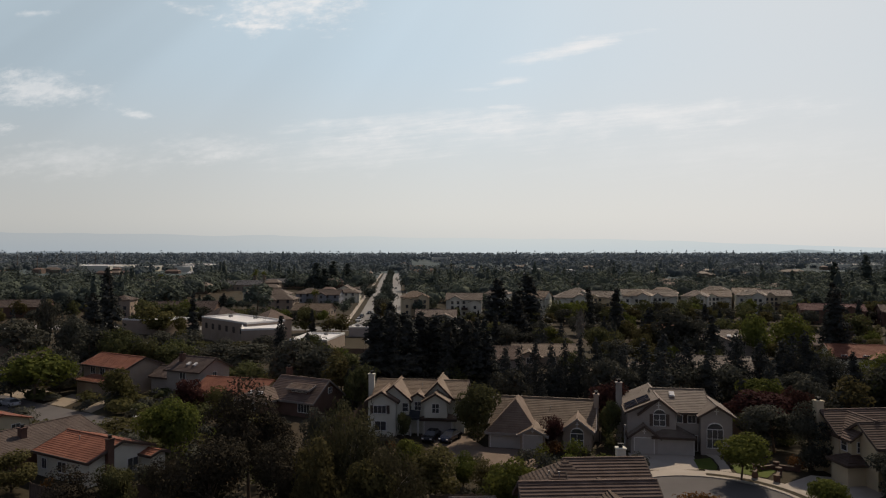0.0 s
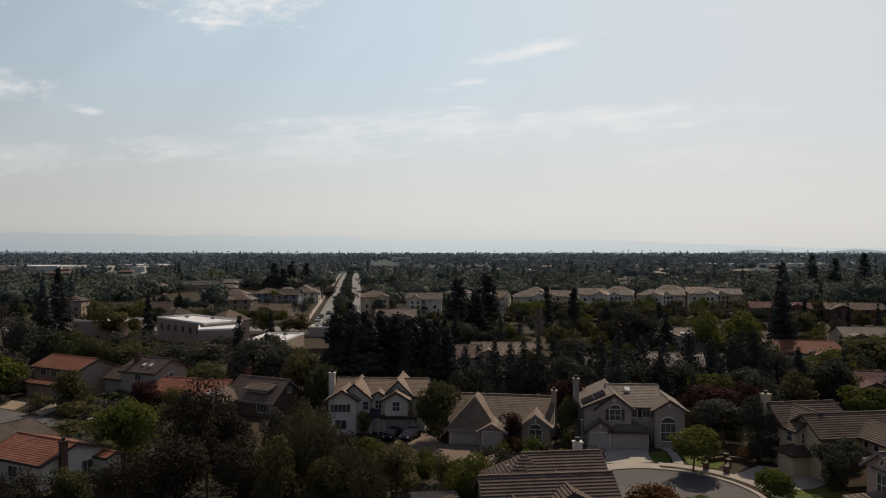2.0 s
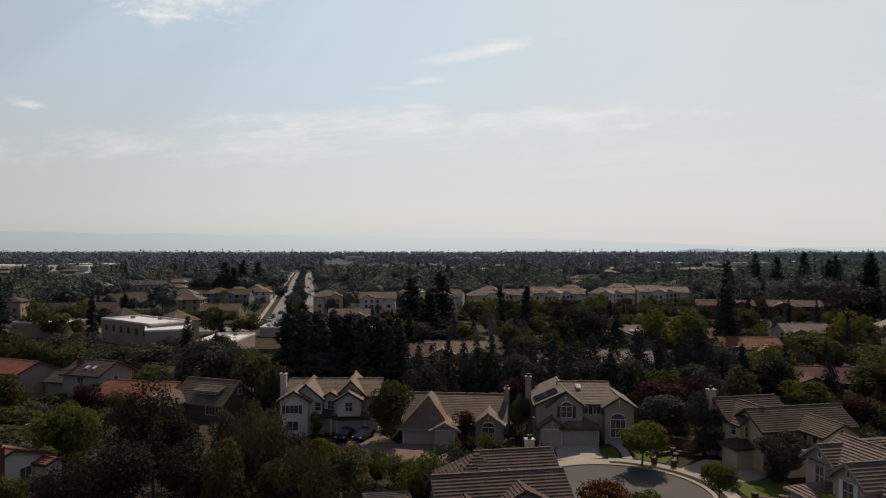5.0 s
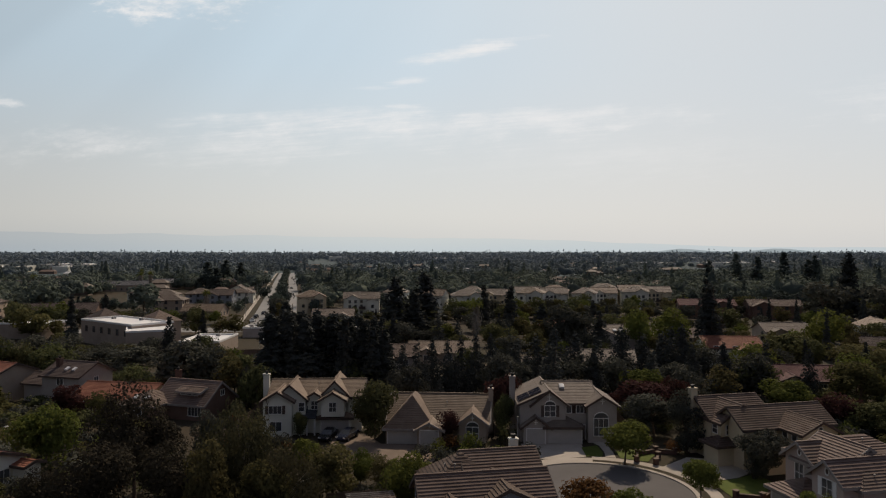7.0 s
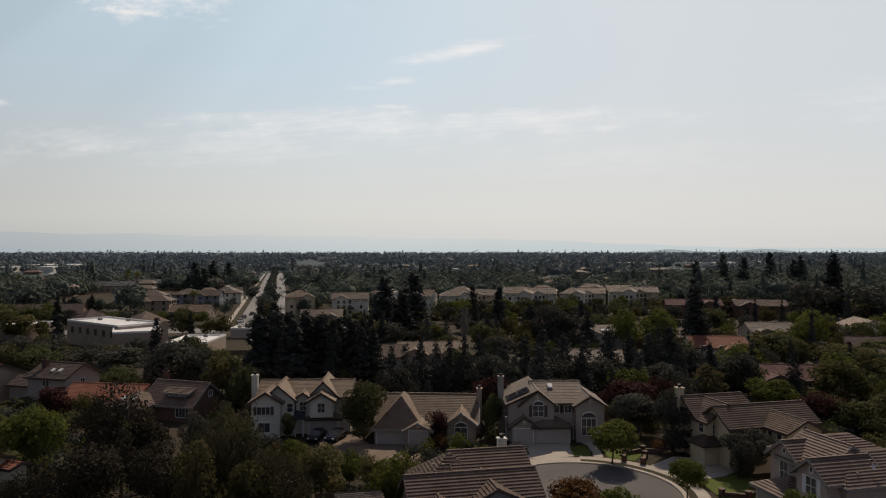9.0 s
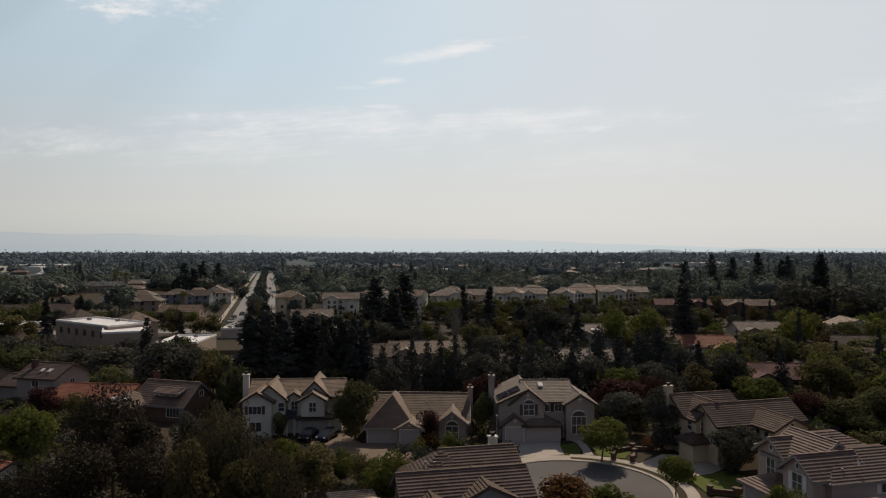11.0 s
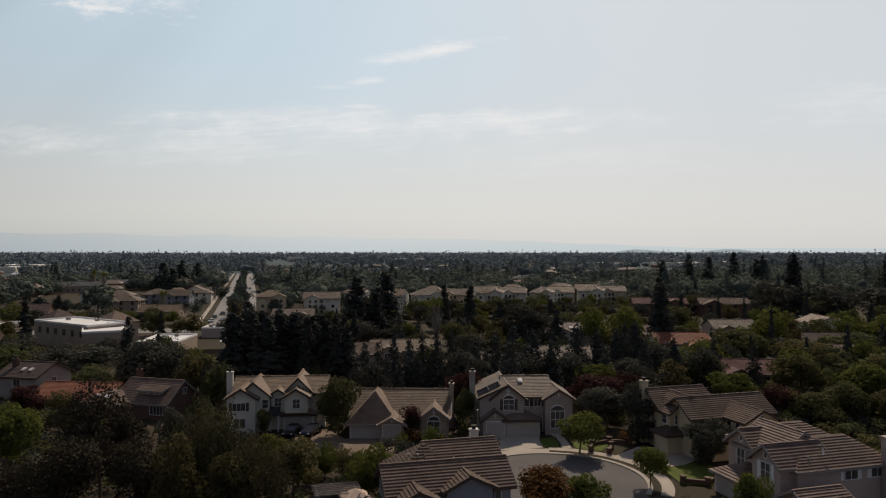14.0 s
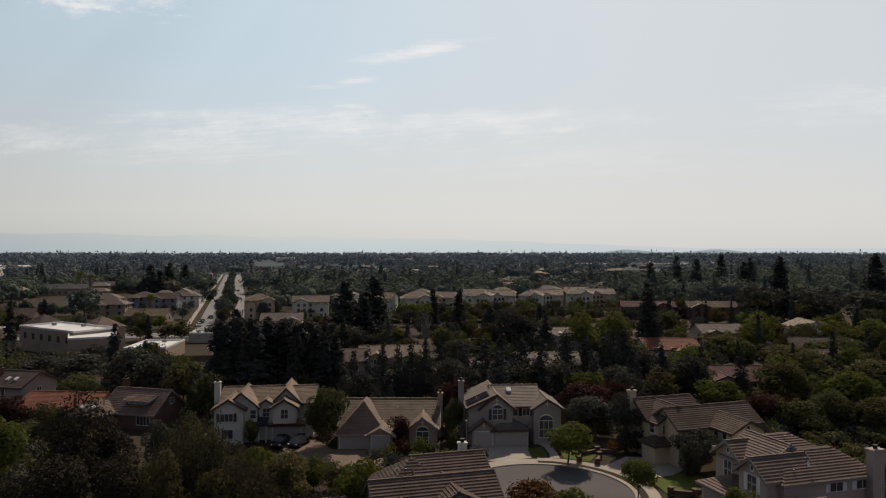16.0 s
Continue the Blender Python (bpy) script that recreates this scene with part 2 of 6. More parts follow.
SHINGLE = material("asphalt_shingle", (0.086, 0.064, 0.055), (0.128, 0.098, 0.083), 0.8, 0.9, 0.01, 12, 0.35, 0.25, 0.3)
MEMBRANE = material("white_roof_membrane", (0.70, 0.69, 0.67), (0.80, 0.79, 0.77), 0.15, 0.8, 0.0, 20, 0.25, 0.3)
GLASS = material("window_glass", (0.045, 0.047, 0.05), (0.085, 0.088, 0.09), 0.9, 0.16, 0.0, 4, 0.0, 0.6)
SOLAR = material("solar_cells", (0.010, 0.012, 0.020), (0.018, 0.020, 0.030), 1.0, 0.7, 0.0, 8, 0.0, 0.0)
METAL = material("galvanised_metal", (0.22, 0.215, 0.205), (0.32, 0.31, 0.30), 1.5, 0.6, 0.0, 10, 0.2, 0.3, 0.0, 0.15)
SOOT = material("sooty_metal", (0.018, 0.017, 0.016), (0.035, 0.033, 0.03), 1.5, 0.7, 0.0, 10, 0.2, 0.2)
BARK = material("bark", (0.10, 0.072, 0.05), (0.16, 0.12, 0.09), 2.0, 0.95, 0.02, 10, 0.3, 0.1)
BARK_PALE = material("pale_bark", (0.24, 0.21, 0.17), (0.33, 0.29, 0.24), 2.0, 0.95, 0.02, 10, 0.3, 0.1)
FENCE_WOOD = material("weathered_fence_wood", (0.10, 0.075, 0.058), (0.16, 0.12, 0.095), 1.0, 0.95, 0.005, 14, 0.3, 0.1)
BRICK = material("dark_red_brick", (0.095, 0.055, 0.042), (0.145, 0.085, 0.066), 1.2, 0.9, 0.01, 14, 0.3, 0.2)
LEAF_GREEN = leaves("green_leaves", (0.070, 0.075, 0.034), (0.122, 0.124, 0.054))
LEAF_LIME = leaves("yellow_green_leaves", (0.088, 0.101, 0.025), (0.142, 0.152, 0.040), 0.4, 0.32)
LEAF_OLIVE = leaves("olive_leaves", (0.074, 0.067, 0.030), (0.122, 0.108, 0.045), 0.5, 0.34)
LEAF_DARK = leaves("dark_leaves", (0.060, 0.062, 0.050), (0.098, 0.098, 0.075), 0.5, 0.2)
LEAF_NEEDLE = leaves("dark_needles", (0.044, 0.048, 0.044), (0.070, 0.073, 0.064), 0.4, 0.08)
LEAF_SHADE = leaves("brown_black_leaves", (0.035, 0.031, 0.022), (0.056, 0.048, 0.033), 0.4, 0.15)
LEAF_RED = leaves("plum_red_leaves", (0.052, 0.026, 0.024), (0.080, 0.038, 0.032), 0.4)
LEAF_RUST = leaves("rusty_leaves", (0.105, 0.052, 0.022), (0.155, 0.080, 0.032), 0.4)
# leaves for distant trees: haze painted in, paler and bluer farther out
LEAF_FAR = leaves("hazed_plain_leaves", (0.092, 0.118, 0.126), (0.200, 0.226, 0.212), 0.4, 0.1, 0.016)
LEAF_PALE = leaves("pale_hazed_leaves", (0.130, 0.164, 0.186), (0.226, 0.258, 0.266), 0.4, 0.1, 0.008)
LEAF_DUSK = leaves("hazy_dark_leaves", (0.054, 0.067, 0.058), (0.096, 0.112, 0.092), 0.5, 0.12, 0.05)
LEAF_WILLOW = leaves("dull_olive_leaves", (0.050, 0.048, 0.027), (0.086, 0.078, 0.040), 0.4, 0.30)
# mid-distance leaves, a thinner haze painted into the green
LEAF_MID = leaves("hazed_green_leaves", (0.062, 0.080, 0.070), (0.150, 0.166, 0.120), 0.5, 0.15, 0.035)


# ways to build
def fast_mesh(name, verts, faces):
    """A mesh from arrays of corners and of faces with equally many corners each."""
    verts, faces = np.asarray(verts, np.float32), np.asarray(faces, np.int32)
    me = bpy.data.meshes.new(name)
    me.vertices.add(len(verts))
    me.vertices.foreach_set("co", verts.ravel())
    k = faces.shape[1]
    me.loops.add(faces.size)
    me.loops.foreach_set("vertex_index", faces.ravel())
    me.polygons.add(len(faces))
    me.polygons.foreach_set("loop_start", np.arange(0, faces.size, k, dtype=np.int32))
    me.update(calc_edges=True)
    return me


def part(name, data, mat, parent, label=""):
    """Links a bmesh or mesh as one object under a thing or a part."""
    if isinstance(data, bmesh.types.BMesh):
        me = bpy.data.meshes.new(name)
        data.to_mesh(me)
        data.free()
        data = me
    if not data.materials:
        data.materials.append(mat)
    ob = new(name, data)
    ob.parent = parent
    return tagged(ob, label)


def thing(name, label, category, m=Matrix(), group="", kind=""):
    ob = new(name)
    ob.empty_display_size = 0.5
    ob.matrix_basis = m
    return tagged(ob, label, category, group, kind)


def box(bm, x0, x1, y0, y1, z0, z1):
    v = [bm.verts.new(p) for p in ((x0, y0, z0), (x1, y0, z0), (x1, y1, z0), (x0, y1, z0), (x0, y0, z1), (x1, y0, z1), (x1, y1, z1), (x0, y1, z1))]
    for f in ((3, 2, 1, 0), (4, 5, 6, 7), (0, 1, 5, 4), (1, 2, 6, 5), (2, 3, 7, 6), (3, 0, 4, 7)):
        bm.faces.new([v[i] for i in f])
    return v


def boxes(*dims):
    bm = bmesh.new()
    for d in dims:
        box(bm, *d)
    return bm


def face(bm, *points):
    return bm.faces.new([bm.verts.new(p) for p in points])


def tube(bm, path, radii, sides=7):
    rings = []
    for i, p in enumerate(path):
        p = Vector(p)
        d = (Vector(path[min(i + 1, len(path) - 1)]) - Vector(path[max(i - 1, 0)])).normalized()
        s = d.cross(Vector((0.31, 0.95, 0.1))).normalized()
        t = d.cross(s)
        rings.append([bm.verts.new(p + (s * math.cos(6.2832 * k / sides) + t * math.sin(6.2832 * k / sides)) * radii[i]) for k in range(sides)])
    for a, b in zip(rings, rings[1:]):
        for k in range(sides):
            bm.faces.new((a[k], a[(k + 1) % sides], b[(k + 1) % sides], b[k]))
    bm.faces.new(rings[0][::-1])
    bm.faces.new(rings[-1])


def slope(bm, e0, e1, r0, r1, course=0.36, lip=0.05, thick=0.14):
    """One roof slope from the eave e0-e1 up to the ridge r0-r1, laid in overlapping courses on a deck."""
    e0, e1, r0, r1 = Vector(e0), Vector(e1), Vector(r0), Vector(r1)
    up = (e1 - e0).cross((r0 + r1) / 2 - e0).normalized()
    n = max(2, int(((r0 + r1) / 2 - (e0 + e1) / 2).length / course))
    for i in range(n):
        a, b = i / n, (i + 1) / n
        lift = up * lip
        p0, p1 = e0.lerp(r0, a), e1.lerp(r1, a)
        q0, q1 = e0.lerp(r0, b), e1.lerp(r1, b)
        face(bm, p0 + lift, p1 + lift, q1, q0)
        face(bm, p0, p1, p1 + lift, p0 + lift)
    d = Vector((0, 0, -thick))
    face(bm, e0 + d, r0 + d, r1 + d, e1 + d)
    for a, b in ((e0, e1), (e1, r1), (r0, e0)):
        face(bm, a + d, b + d, b, a)


def roof_of(bm, x0, x1, y0, y1, z, kind, pitch, over, fascia, lip=0.045):
    """A gable roof (ridge along x or y) or a hipped one over a rectangle; returns the height of the ridge. The edges that carry fascia boards go into the list."""
    if kind == "flat":
        box(bm, x0 - over, x1 + over, y0 - over, y1 + over, z, z + 0.25)
        return z + 0.25
    X0, X1, Y0, Y1 = x0 - over, x1 + over, y0 - over, y1 + over
    ze = z - over * pitch
    if kind == "gx":
        ym, zr = (y0 + y1) / 2, z + pitch * (y1 - y0) / 2
        slope(bm, (X0, Y0, ze), (X1, Y0, ze), (X0, ym, zr), (X1, ym, zr), lip=lip)
        slope(bm, (X1, Y1, ze), (X0, Y1, ze), (X1, ym, zr), (X0, ym, zr), lip=lip)
        box(bm, X0, X1, ym - 0.12, ym + 0.12, zr - 0.03, zr + 0.09)
        for x in (X0, X1):
            for ya in (Y0, Y1):
                fascia.append(((x, ya, ze), (x, ym, zr)))
        for ya in (Y0, Y1):
            fascia.append(((X0, ya, ze), (X1, ya, ze)))
    elif kind == "gy":
        xm, zr = (x0 + x1) / 2, z + pitch * (x1 - x0) / 2
        slope(bm, (X0, Y1, ze), (X0, Y0, ze), (xm, Y1, zr), (xm, Y0, zr), lip=lip)
        slope(bm, (X1, Y0, ze), (X1, Y1, ze), (xm, Y0, zr), (xm, Y1, zr), lip=lip)
        box(bm, xm - 0.12, xm + 0.12, Y0, Y1, zr - 0.03, zr + 0.09)
        for y in (Y0, Y1):
            for xa in (X0, X1):
                fascia.append(((xa, y, ze), (xm, y, zr)))
        for xa in (X0, X1):
            fascia.append(((xa, Y0, ze), (xa, Y1, ze)))
    else:
        w, d = X1 - X0, Y1 - Y0
        h = min(w, d) / 2
        zr = ze + pitch * h
        if w >= d:
            r0, r1 = ((X0 + h, (Y0 + Y1) / 2, zr), (X1 - h, (Y0 + Y1) / 2, zr))
        else:
            r0, r1 = (((X0 + X1) / 2, Y0 + h, zr), ((X0 + X1) / 2, Y1 - h, zr))
        c = [(X0, Y0, ze), (X1, Y0, ze), (X1, Y1, ze), (X0, Y1, ze)]
        if w >= d:
            ends = (r0, r1, r1, r1, r1, r0, r0, r0)
        else:
            ends = (r0, r0, r0, r1, r1, r1, r1, r0)
        for i in range(4):
            slope(bm, c[i], c[(i + 1) % 4], ends[2 * i], ends[2 * i + 1], lip=lip)
            fascia.append((c[i], c[(i + 1) % 4]))
    return zr


def board(bm, a, b, w=0.06, h=0.26):
    """A board that hangs from the edge a-b."""
    a, b = Vector(a), Vector(b)
    s = (b - a).cross(Vector((0, 0, 1))).normalized() * w
    lo, hi = Vector((0, 0, -h)), Vector((0, 0, 0.07))
    pts = [a - s + lo, a + s + lo, b + s + lo, b - s + lo, a - s + hi, a + s + hi, b + s + hi, b - s + hi]
    v = [bm.verts.new(p) for p in pts]
    for f in ((3, 2, 1, 0), (4, 5, 6, 7), (0, 1, 5, 4), (1, 2, 6, 5), (2, 3, 7, 6), (3, 0, 4, 7)):
        bm.faces.new([v[i] for i in f])


def walls(bm, x0, x1, y0, y1, z0, z, kind, pitch):
    box(bm, x0, x1, y0, y1, z0, z)
    if kind == "gx":
        ym, zr = (y0 + y1) / 2, z + pitch * (y1 - y0) / 2 - 0.16
        for x in (x0, x1):
            face(bm, (x, y0, z), (x, y1, z), (x, ym, zr))
    elif kind == "gy":
        xm, zr = (x0 + x1) / 2, z + pitch * (x1 - x0) / 2 - 0.16
        for y in (y0, y1):
            face(bm, (x0, y, z), (x1, y, z), (xm, y, zr))


SIDES = {"front": 0, "right": 90, "back": 180, "left": 270}


def on_side(block, side):
    """The turn from a frame with x along a wall and -y out of it to the block's wall."""
    x0, x1, y0, y1 = block[:4]
    cx, cy = (x0 + x1) / 2, (y0 + y1) / 2
    at = {"front": (cx, y0), "right": (x1, cy), "back": (cx, y1), "left": (x0, cy)}[side]
    return pose(at[0], at[1], 0, 0, 0, SIDES[side])


def window(parent, m, x, z, w, h, panes=2, rows=1, frame_mat=None, shutters=None, arch=False):
    frame_mat = frame_mat or TRIM_WHITE
    t = 0.07
    bars = [(-w / 2 - t, -w / 2, -0.09, 0.02, -t, h + t), (w / 2, w / 2 + t, -0.09, 0.02, -t, h + t), (-w / 2, w / 2, -0.09, 0.02, h, h + t), (-w / 2, w / 2, -0.12, 0.02, -t, 0)]
    for k in range(1, panes):
        bars.append((-w / 2 + w * k / panes - 0.025, -w / 2 + w * k / panes + 0.025, -0.07, 0.02, 0, h))
    for k in range(1, rows):
        bars.append((-w / 2, w / 2, -0.07, 0.02, h * k / rows - 0.025, h * k / rows + 0.025))
    bm = boxes(*bars)
    if arch:
        for k in range(8):
            a, b = math.pi * k / 8, math.pi * (k + 1) / 8
            board(bm, (-w / 2 * math.cos(a), -0.05, h + 0.15 + w / 2 * 0.75 * math.sin(a)), (-w / 2 * math.cos(b), -0.05, h + 0.15 + w / 2 * 0.75 * math.sin(b)), 0.04, 0.08)
    ob = part("window", bm, frame_mat, parent)
    ob.matrix_basis = m @ pose(x, 0, z)
    bm = boxes((-w / 2, w / 2, -0.03, 0.02, 0, h))
    if arch:
        fan = [(-w / 2 * math.cos(math.pi * k / 8), -0.03, h + 0.12 + w / 2 * 0.75 * math.sin(math.pi * k / 8)) for k in range(9)]
        face(bm, *fan)
    part("pane", bm, GLASS, ob, "dark reflecting glass")
    if shutters:
        for s in (-1, 1):
            c = s * (w / 2 + 0.32)
            prof = [(0.02, h + 0.05), (0.02, -0.05)]
            for k in range(9):
                prof += [(-0.075, -0.05 + (h + 0.1) * k / 9), (-0.045, -0.05 + (h + 0.1) * (k + 0.9) / 9)]
            prof[-1] = (-0.045, h + 0.05)
            bm = bmesh.new()
            sides = [[bm.verts.new((e, p, q)) for p, q in prof] for e in (c - 0.22, c + 0.22)]
            bm.faces.new(sides[0])
            bm.faces.new(sides[1][::-1])
            for i in range(len(prof)):
                j = (i + 1) % len(prof)
                bm.faces.new((sides[0][j], sides[0][i], sides[1][i], sides[1][j]))
            bmesh.ops.recalc_face_normals(bm, faces=bm.faces[:])
            part("shutter", bm, shutters, ob, "louvred shutter")
    return ob


def gable_cross(parent, m, z, h=0.9, w=0.6):
    """Cross-shaped boards under the peak of a gable."""
    ob = part("gable_trim", boxes((-0.05, 0.05, -0.05, 0.02, -h / 2, h / 2), (-w / 2, -0.05, -0.05, 0.02, -0.05, 0.05), (0.05, w / 2, -0.05, 0.02, -0.05, 0.05)), TRIM_WHITE, parent, "pale crossed boards")
    ob.matrix_basis = m @ pose(0, 0, z)


def gable_vent(parent, m, z, w=0.3, h=0.42):
    """An oval vent with a raised white rim."""
    bm = bmesh.new()
    ring_in, ring_out, ring_back = [], [], []
    for k in range(14):
        a = 6.2832 * k / 14
        c, d = math.cos(a), math.sin(a)
        ring_in.append(bm.verts.new((c * w * 0.62, -0.05, d * h * 0.66)))
        ring_out.append(bm.verts.new((c * w, -0.07, d * h)))
        ring_back.append(bm.verts.new((c * w, 0.02, d * h)))
    for k in range(14):
        j = (k + 1) % 14
        bm.faces.new((ring_in[k], ring_in[j], ring_out[j], ring_out[k]))
        bm.faces.new((ring_out[k], ring_out[j], ring_back[j], ring_back[k]))
    ob = part("gable_vent", bm, TRIM_WHITE, parent, "oval white-rimmed vent")
    ob.matrix_basis = m @ pose(0, 0, z)
    bm = bmesh.new()
    face(bm, *[(math.cos(6.2832 * k / 14) * w * 0.64, -0.03, math.sin(6.2832 * k / 14) * h * 0.68) for k in range(14)])
    part("louvre", bm, TRIM_BROWN, ob, "dark louvre")


def garage_door(parent, m, x, w, h=2.15, mat=None):
    mat = mat or DOOR_GREY
    dims = [(-w / 2, w / 2, -0.03, 0.02, 0, h)]
    n = max(2, round(w / 0.62))
    for r in range(4):
        for c in range(n):
            a = -w / 2 + w * c / n
            dims.append((a + 0.06, a + w / n - 0.06, -0.05, -0.03, h * r / 4 + 0.05, h * (r + 1) / 4 - 0.05))
    ob = part("garage_door", boxes(*dims), mat, parent, "panelled garage door")
    ob.matrix_basis = m @ pose(x, 0, 0)
    part("door_frame", boxes((-w / 2 - 0.1, -w / 2, -0.07, 0.02, 0, h + 0.1), (w / 2, w / 2 + 0.1, -0.07, 0.02, 0, h + 0.1), (-w / 2, w / 2, -0.07, 0.02, h, h + 0.1)), TRIM_WHITE, ob)
    return ob


def entry_door(parent, m, x, mat=None):
    ob = part("front_door", boxes((-0.48, 0.48, -0.04, 0.02, 0, 2.05), (-0.36, -0.05, -0.055, -0.04, 0.2, 0.9), (0.05, 0.36, -0.055, -0.04, 0.2, 0.9), (-0.36, -0.05, -0.055, -0.04, 1.05, 1.9), (0.05, 0.36, -0.055, -0.04, 1.05, 1.9)), mat or TRIM_BROWN, parent, "panelled front door")
    ob.matrix_basis = m @ pose(x, 0, 0.1)
    part("door_frame", boxes((-0.58, -0.48, -0.08, 0.02, 0, 2.15), (0.48, 0.58, -0.08, 0.02, 0, 2.15), (-0.48, 0.48, -0.08, 0.02, 2.05, 2.15)), TRIM_WHITE, ob)


def chimney(parent, x, y, z1, mat, w=0.9, d=0.6, z0=0.0):
    ob = part("chimney", boxes((x - w / 2, x + w / 2, y - d / 2, y + d / 2, z0, z1), (x - w / 2 - 0.08, x + w / 2 + 0.08, y - d / 2 - 0.08, y + d / 2 + 0.08, z1, z1 + 0.16)), mat, parent, "chimney stack")
    bm = boxes((x - 0.17, x + 0.17, y - 0.14, y + 0.14, z1 + 0.16, z1 + 0.42), (x - 0.28, x + 0.28, y - 0.22, y + 0.22, z1 + 0.50, z1 + 0.56))
    for a in (-0.15, 0.15):
        for b in (-0.12, 0.12):
            box(bm, x + a - 0.015, x + a + 0.015, y + b - 0.015, y + b + 0.015, z1 + 0.42, z1 + 0.50)
    part("chimney_cap", bm, SOOT, ob, "blackened metal spark arrestor")


FEET = []


def indoors(x, y, margin=0.8):
    """Whether a place lies under a house."""
    for inv, rects in FEET:
        p = inv @ Vector((x, y, 0))
        if any(r[0] - margin < p.x < r[1] + margin and r[2] - margin < p.y < r[3] + margin for r in rects):
            return True
    return False


def house(label, x, y, yaw, blocks, wall_mat, roof_mat, fascia_mat=None, group="houses", name="house", boards=True):
    """A house of rectangular blocks (x0, x1, y0, y1, eave, roof kind, pitch[, base]); each block gets its walls, roof and fascia."""
    h = thing(name, label, "house", pose(x, y, 0, 0, 0, yaw), group)
    FEET.append((h.matrix_basis.inverted(), [b[:4] for b in blocks]))
    for b in blocks:
        x0, x1, y0, y1, z, kind, pitch = b[:7]
        z0 = b[7] if len(b) > 7 else -0.3
        wm = b[8] if len(b) > 8 else wall_mat
        bm = bmesh.new()
        walls(bm, x0, x1, y0, y1, z0, z, kind, pitch)
        part("wall", bm, wm, h)
        bm, fa = bmesh.new(), []
        roof_of(bm, x0, x1, y0, y1, z, kind, pitch, 0.45 if kind != "flat" else 0.15, fa, 0.08 if roof_mat in (TILE_DARK, TILE_COAL) else 0.04)
        roof = part("roof", bm, roof_mat, h)
        for a, c in fa if boards else ():
            edge = bmesh.new()
            board(edge, a, c)
            part("fascia_board", edge, fascia_mat or TRIM_BROWN, roof)
    return h


# trees
def cards(rng, centres, normals, size, jitter=0.7, slim=0.6, down=0.0, corners=4):
    """Small leaf cards at the centres, roughly square to the normals."""
    n = len(centres)
    nor = normals + rng.normal(0, jitter, (n, 3))
    nor /= np.linalg.norm(nor, axis=1, keepdims=True) + 1e-9
    ref = rng.normal(0, 1, (n, 3))
    ref[:, 2] -= down * 3
    a = ref - nor * (ref * nor).sum(1, keepdims=True)
    a /= np.linalg.norm(a, axis=1, keepdims=True) + 1e-9
    b = np.cross(nor, a)
    s = size * rng.uniform(0.6, 1.3, (n, 1))
    if corners == 3:
        v = np.stack([centres + a * s * 1.2, centres - a * s * 0.6 + b * s * slim * 1.3, centres - a * s * 0.6 - b * s * slim * 1.3], 1)
    else:
        v = np.stack([centres + a * s, centres + b * s * slim, centres - a * s, centres - b * s * slim], 1)
    return v.reshape(-1, 3), np.arange(corners * n).reshape(n, corners)


def ball_points(rng, n):
    p = rng.normal(0, 1, (n, 3))
    return p / np.linalg.norm(p, axis=1, keepdims=True)


def crown_broad(rng, h, r, base, n, size, blobs=16, squash=0.85, corners=4):
    """A crown of leafy clumps on an uneven dome between base and h."""
    cz, rz = (base + h) / 2, (h - base) / 2
    dirs = ball_points(rng, blobs)
    dirs[:, 2] = dirs[:, 2] * 0.95 + 0.04
    rad = rng.uniform(0.30, 0.50, blobs) * r
    k = rng.uniform(0.40, 0.74, (blobs, 1))
    mid = dirs * k * np.array([r, r, rz * 1.12]) + (0, 0, cz)
    pick = rng.integers(0, blobs, n)
    d = ball_points(rng, n)
    p = mid[pick] + d * rad[pick, None] * rng.uniform(0.7, 1.12, (n, 1)) * np.array([1, 1, squash])
    p[:, 2] = np.clip(p[:, 2], base * 0.75, None)
    out = p - np.array([0, 0, cz - 0.3 * rz])
    out /= np.linalg.norm(out, axis=1, keepdims=True) + 1e-9
    return cards(rng, p, d * 0.6 + out * 0.7, size, corners=corners), mid


def crown_weeping(rng, h, r, base, n, size):
    """Hanging veils of narrow leaves from arching limbs."""
    m = 46
    a, rr = rng.uniform(0, 6.283, m), r * np.sqrt(rng.uniform(0.02, 1, m))
    top = h * (1 - 0.42 * (rr / r) ** 2) * rng.uniform(0.82, 1.0, m)
    low = np.maximum(base, top - rng.uniform(0.35, 0.7, m) * h)
    pick = rng.integers(0, m, n)
    f = rng.uniform(0, 1, n) ** 0.8
    wide = (0.32 + 0.5 * np.sin(np.pi * np.clip(f, 0.05, 1) ** 0.6)) * r * 0.24
    d = ball_points(rng, n)
    p = np.stack([rr[pick] * np.cos(a[pick]), rr[pick] * np.sin(a[pick]), top[pick] + (low - top)[pick] * f], 1) + d * wide[:, None]
    out = np.stack([p[:, 0], p[:, 1], np.full(n, 0.25 * r)], 1)
    out /= np.linalg.norm(out, axis=1, keepdims=True) + 1e-9
    mid = np.stack([rr * np.cos(a), rr * np.sin(a), top * 0.85], 1)[:12]
    return cards(rng, p, out + d * 0.5, size, 0.5, 0.4, 1.0), mid


